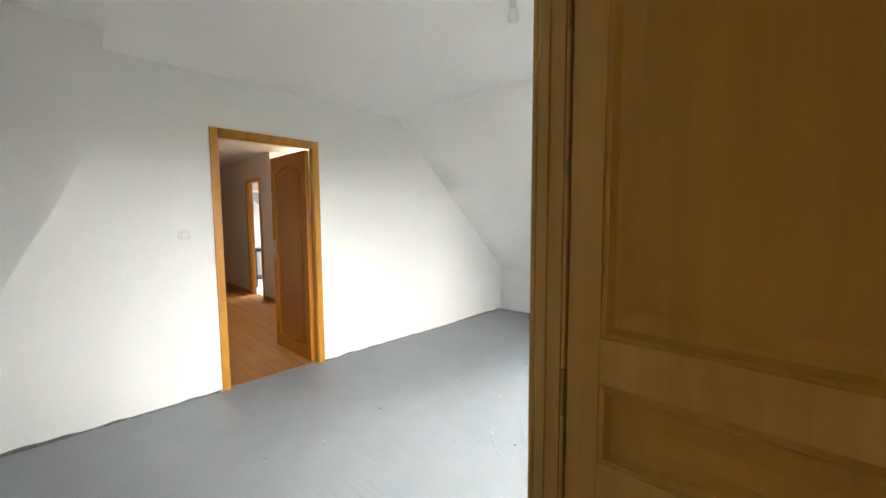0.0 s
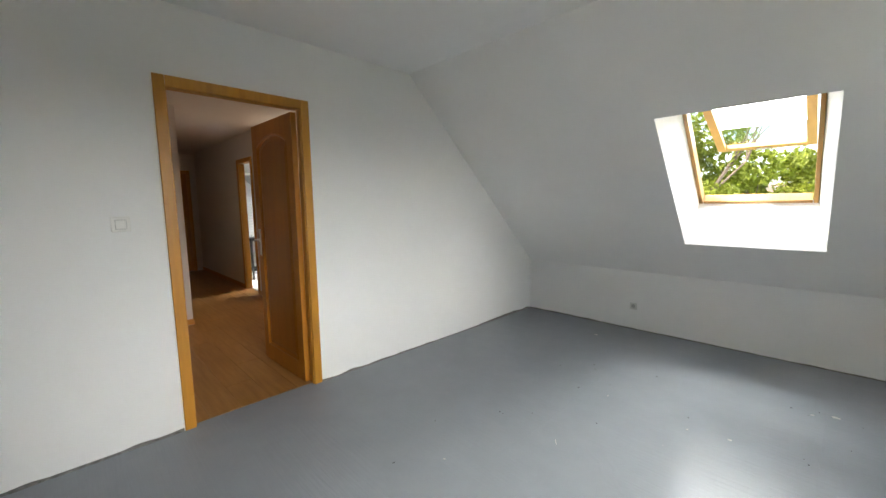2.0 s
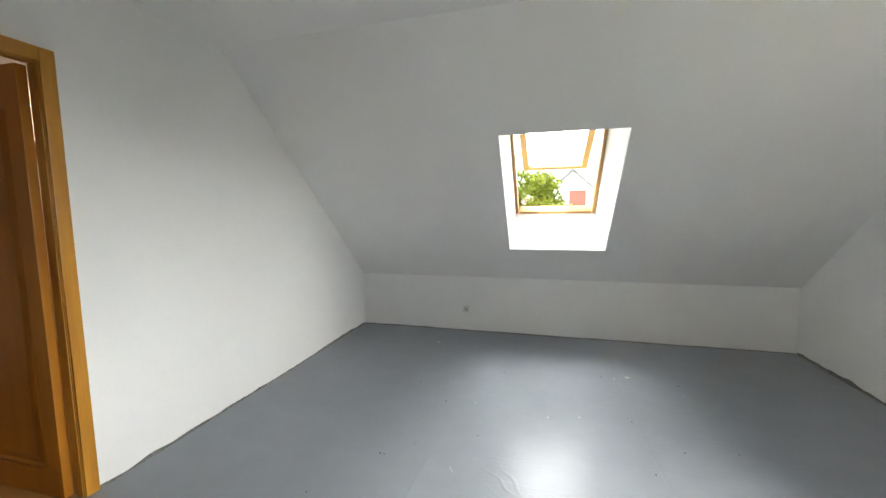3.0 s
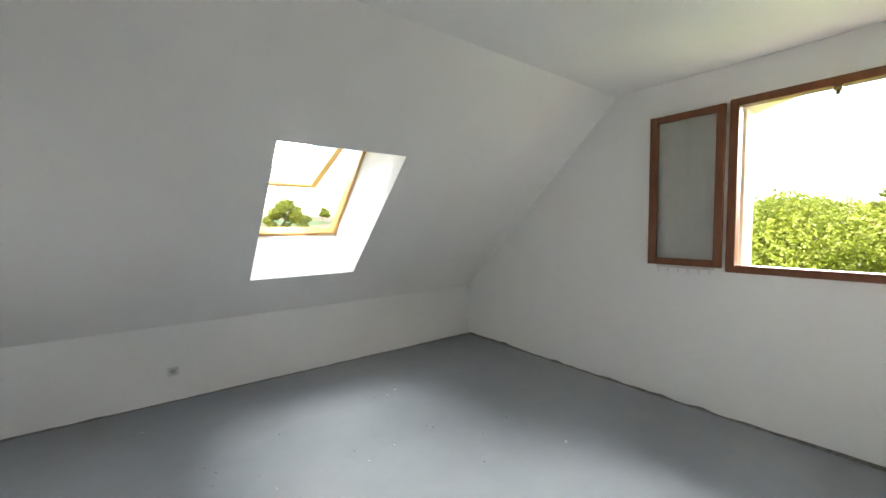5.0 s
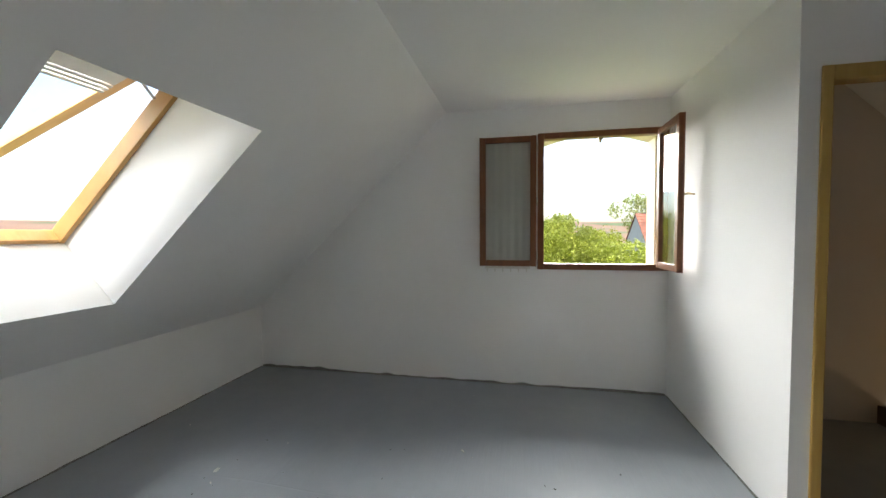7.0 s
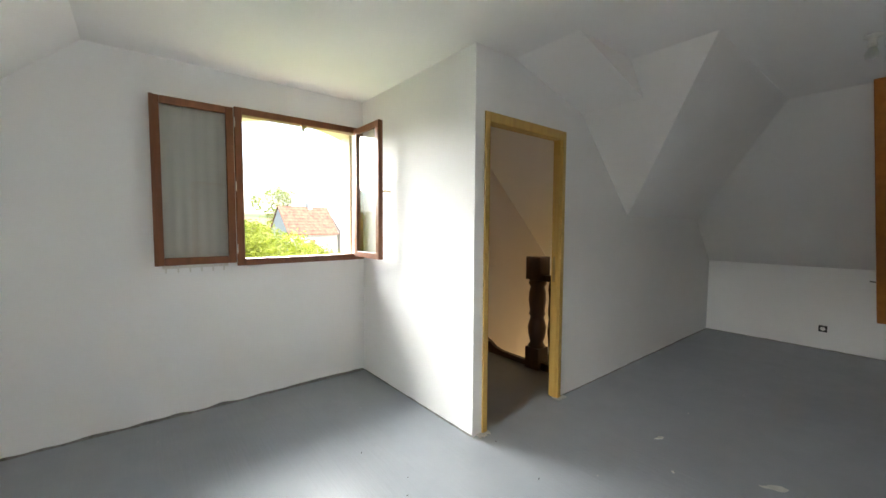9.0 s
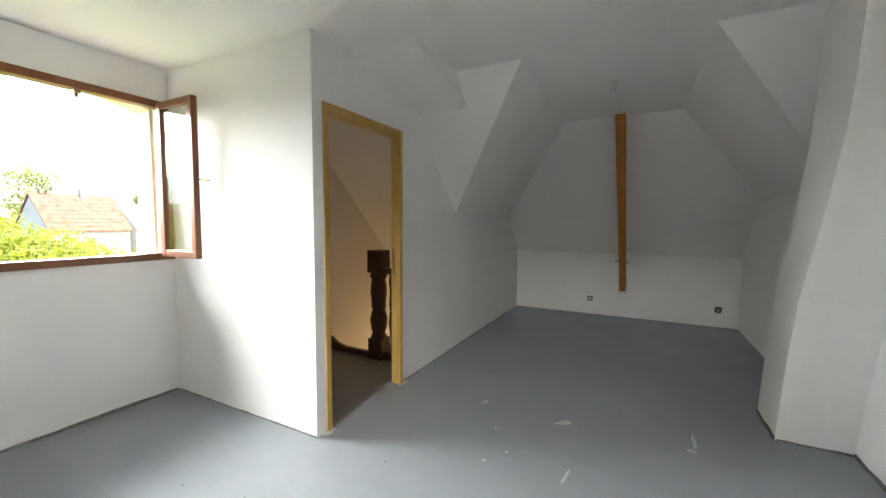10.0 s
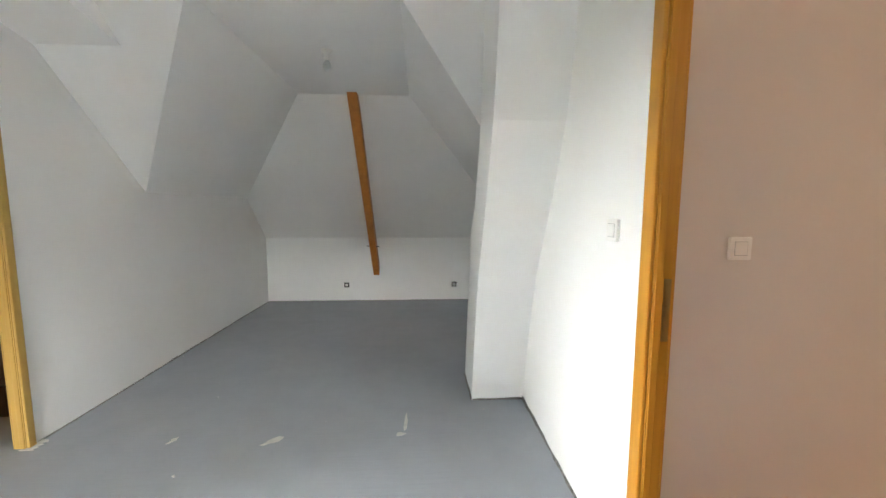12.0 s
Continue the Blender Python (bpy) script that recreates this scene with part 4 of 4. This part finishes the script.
tree(-13.5, 0.6, GZ, 5.2, 2.2, 9000, 0.10, M_LEAFD, 3, "leafy green garden tree beyond the hedge")
tree(-15, 4.3, GZ, 5.7, 2.2, 12000, 0.10, M_LEAFD, 4, "leafy green garden tree beyond the hedge")
tree(-13.6, 2.6, GZ, 5.6, 1.1, 2600, 0.09, M_LEAF, 21, "slender airy garden tree beyond the hedge", 0.45)
tree(-63, 19.6, GZ, 11.0, 4.2, 2400, 0.17, M_LEAFD, 5, "tall airy tree behind the neighbouring house", 0.38)
tree(-42, 11.4, GZ, 5.2, 3.0, 5000, 0.16, M_LEAF, 17, "broad yellow-green bush beside the neighbour's gable", 0.2)
tree(-72, 37.0, GZ, 9.6, 3.0, 2500, 0.3, M_LEAFD, 15, "distant round garden tree")
tree(4.9, -9.0, GZ, 8.4, 3.1, 30000, 0.075, M_LEAF, 6, "large leafy tree close to the roof window")
tree(3.4, -13.2, GZ, 6.0, 2.3, 20000, 0.09, M_LEAF, 8, "smaller leafy tree beside the neighbour's gable")
tree(8.5, -12.0, GZ, 7.5, 2.6, 9000, 0.12, M_LEAF, 9, "leafy tree further along the garden")
tree(-70.7, -203, land(-70.7, -203), 8.0, 4.2, 3000, 0.5, M_LEAF, 12, "round dark green tree at the field edge")
tree(-23.7, -102, land(-23.7, -102), 11.5, 5.2, 6000, 0.3, M_LEAF, 13, "tall green tree at the field edge")
tree(-41, -140, land(-41, -140), 7.0, 2.8, 3000, 0.4, M_LEAFD, 14, "small distant tree in the fields")
tree(-9.5, -20.0, GZ, 4.3, 1.2, 6000, 0.09, M_LEAF, 16, "yellow-green bush by the neighbour's yard", 0.2)


def house(m, w, d, eave, ridge, wall_mat, roof_mat, label, windows):
    """Gabled house: local x along the ridge, y across, z up from its ground."""
    o = empty("house", m)
    tagged(o, label, "house", "neighbouring houses")
    bm = bmesh.new()
    prism(bm, [(-w / 2, -d / 2, 0), (-w / 2, d / 2, 0), (-w / 2, d / 2, eave), (-w / 2, 0, ridge - 0.05), (-w / 2, -d / 2, eave)], (w, 0, 0))
    finish("wall", bm, wall_mat, o)
    for s in (-1, 1):
        bm = bmesh.new()
        ov = 0.3
        drop = (ridge - eave) / (d / 2) * ov
        prism(bm, [(-w / 2 - 0.15, 0, ridge), (w / 2 + 0.15, 0, ridge), (w / 2 + 0.15, s * (d / 2 + ov), eave - drop), (-w / 2 - 0.15, s * (d / 2 + ov), eave - drop)], (0, 0, 0.14))
        n = 9
        for k in range(n):
            f0 = k / n
            yy, zz = s * (d / 2 + ov) * f0, ridge + (eave - drop - ridge) * f0
            box(bm, (-w / 2 - 0.15, yy - 0.03, zz + 0.11), (w / 2 + 0.15, yy + 0.03, zz + 0.17))
        finish("roof", bm, roof_mat, o)
    for x in (-w * 0.12,):
        bm = bmesh.new()
        box(bm, (x - 0.35, -0.35, ridge - 0.6), (x + 0.35, 0.35, ridge + 0.9), 0.02)
        finish("chimney", bm, wall_mat, o)
    for face, u, z, ww, hh, mat in windows:
        bm = bmesh.new()
        if face == "side":
            box(bm, (u - ww / 2, d / 2 - 0.02, z), (u + ww / 2, d / 2 + 0.05, z + hh), 0.01)
        else:
            box(bm, (w / 2 - 0.02, u - ww / 2, z), (w / 2 + 0.05, u + ww / 2, z + hh), 0.01)
        finish("window", bm, mat, o)
    return o


house(pose(-58.1, 23.0, GZ, 0, 0, -82.7), 7.9, 6.7, 3.2, 7.05, M_HOUSEW, M_TILE, "white rendered house with a weathered red tile roof",
      [("side", -2.4, 1.0, 0.9, 1.2, M_SLATE), ("side", 0.2, 0.0, 0.9, 2.1, M_SHUT), ("side", 2.5, 1.0, 0.9, 1.2, M_SLATE)])
house(pose(-60, 32.6, GZ, 0, 0, -82), 9.6, 7.0, 3.2, 6.2, M_HOUSEW, M_SLATE, "white house with a grey slate roof",
      [("side", -2.0, 1.0, 1.0, 1.3, M_SLATE), ("side", 1.5, 1.0, 1.0, 1.3, M_SLATE)])
house(pose(0.3, -33.5, GZ, 0, 0, 90), 11.0, 5.6, 4.84, 7.44, M_HOUSEW, M_SLATE, "white rendered gable house with a brown shutter",
      [("end", 0.4, 4.5, 1.25, 1.3, M_SHUT), ("end", 1.4, 0.9, 1.0, 1.2, M_SHUT)])
house(pose(-8.4, -25.5, GZ, 0, 0, 5), 8.6, 5.0, 2.6, 4.0, M_HOUSEW, M_SLATE, "low white outbuilding with a pale roof", [("side", 1.0, 0.8, 1.0, 1.0, M_SLATE)])
house(pose(-60, 3.0, GZ, 0, 0, 80), 9.0, 7.0, 3.2, 6.2, M_HOUSEW, M_TILE, "distant house with a red tile roof", [("side", 0.0, 1.0, 1.0, 1.3, M_SLATE)])

# ---- hall floor planks ----
pl = bmesh.new()
box(pl, (0, 0, 0), (1.195, 0.188, 0.012), 0.0015)
plank_mesh = None
row = 0
yy = 1.2
while yy < 4.0:
    xx = XA + 0.045 - (row % 3) * 0.4
    while xx < HX:
        x0, x1 = max(xx, XA + 0.045), min(xx + 1.195, HX)
        if x1 - x0 > 0.05 and (x1 < 7.4 or yy > 2.1) and (yy < 3.75 or x1 < 7.0):
            if x1 - x0 > 1.19:
                if plank_mesh is None:
                    ob = finish("plank", pl, M_LAMIN, hall_floor)
                    plank_mesh = ob.data
                else:
                    ob = new("plank", plank_mesh)
                    ob.parent = hall_floor
                ob.location = (xx, yy, -0.012)
            else:
                q = bmesh.new()
                box(q, (0, 0, 0), (x1 - x0, 0.188, 0.012), 0.0015)
                ob = finish("plank", q, M_LAMIN, hall_floor)
                ob.location = (x0, yy, -0.012)
        xx += 1.197
    yy += 0.19
    row += 1
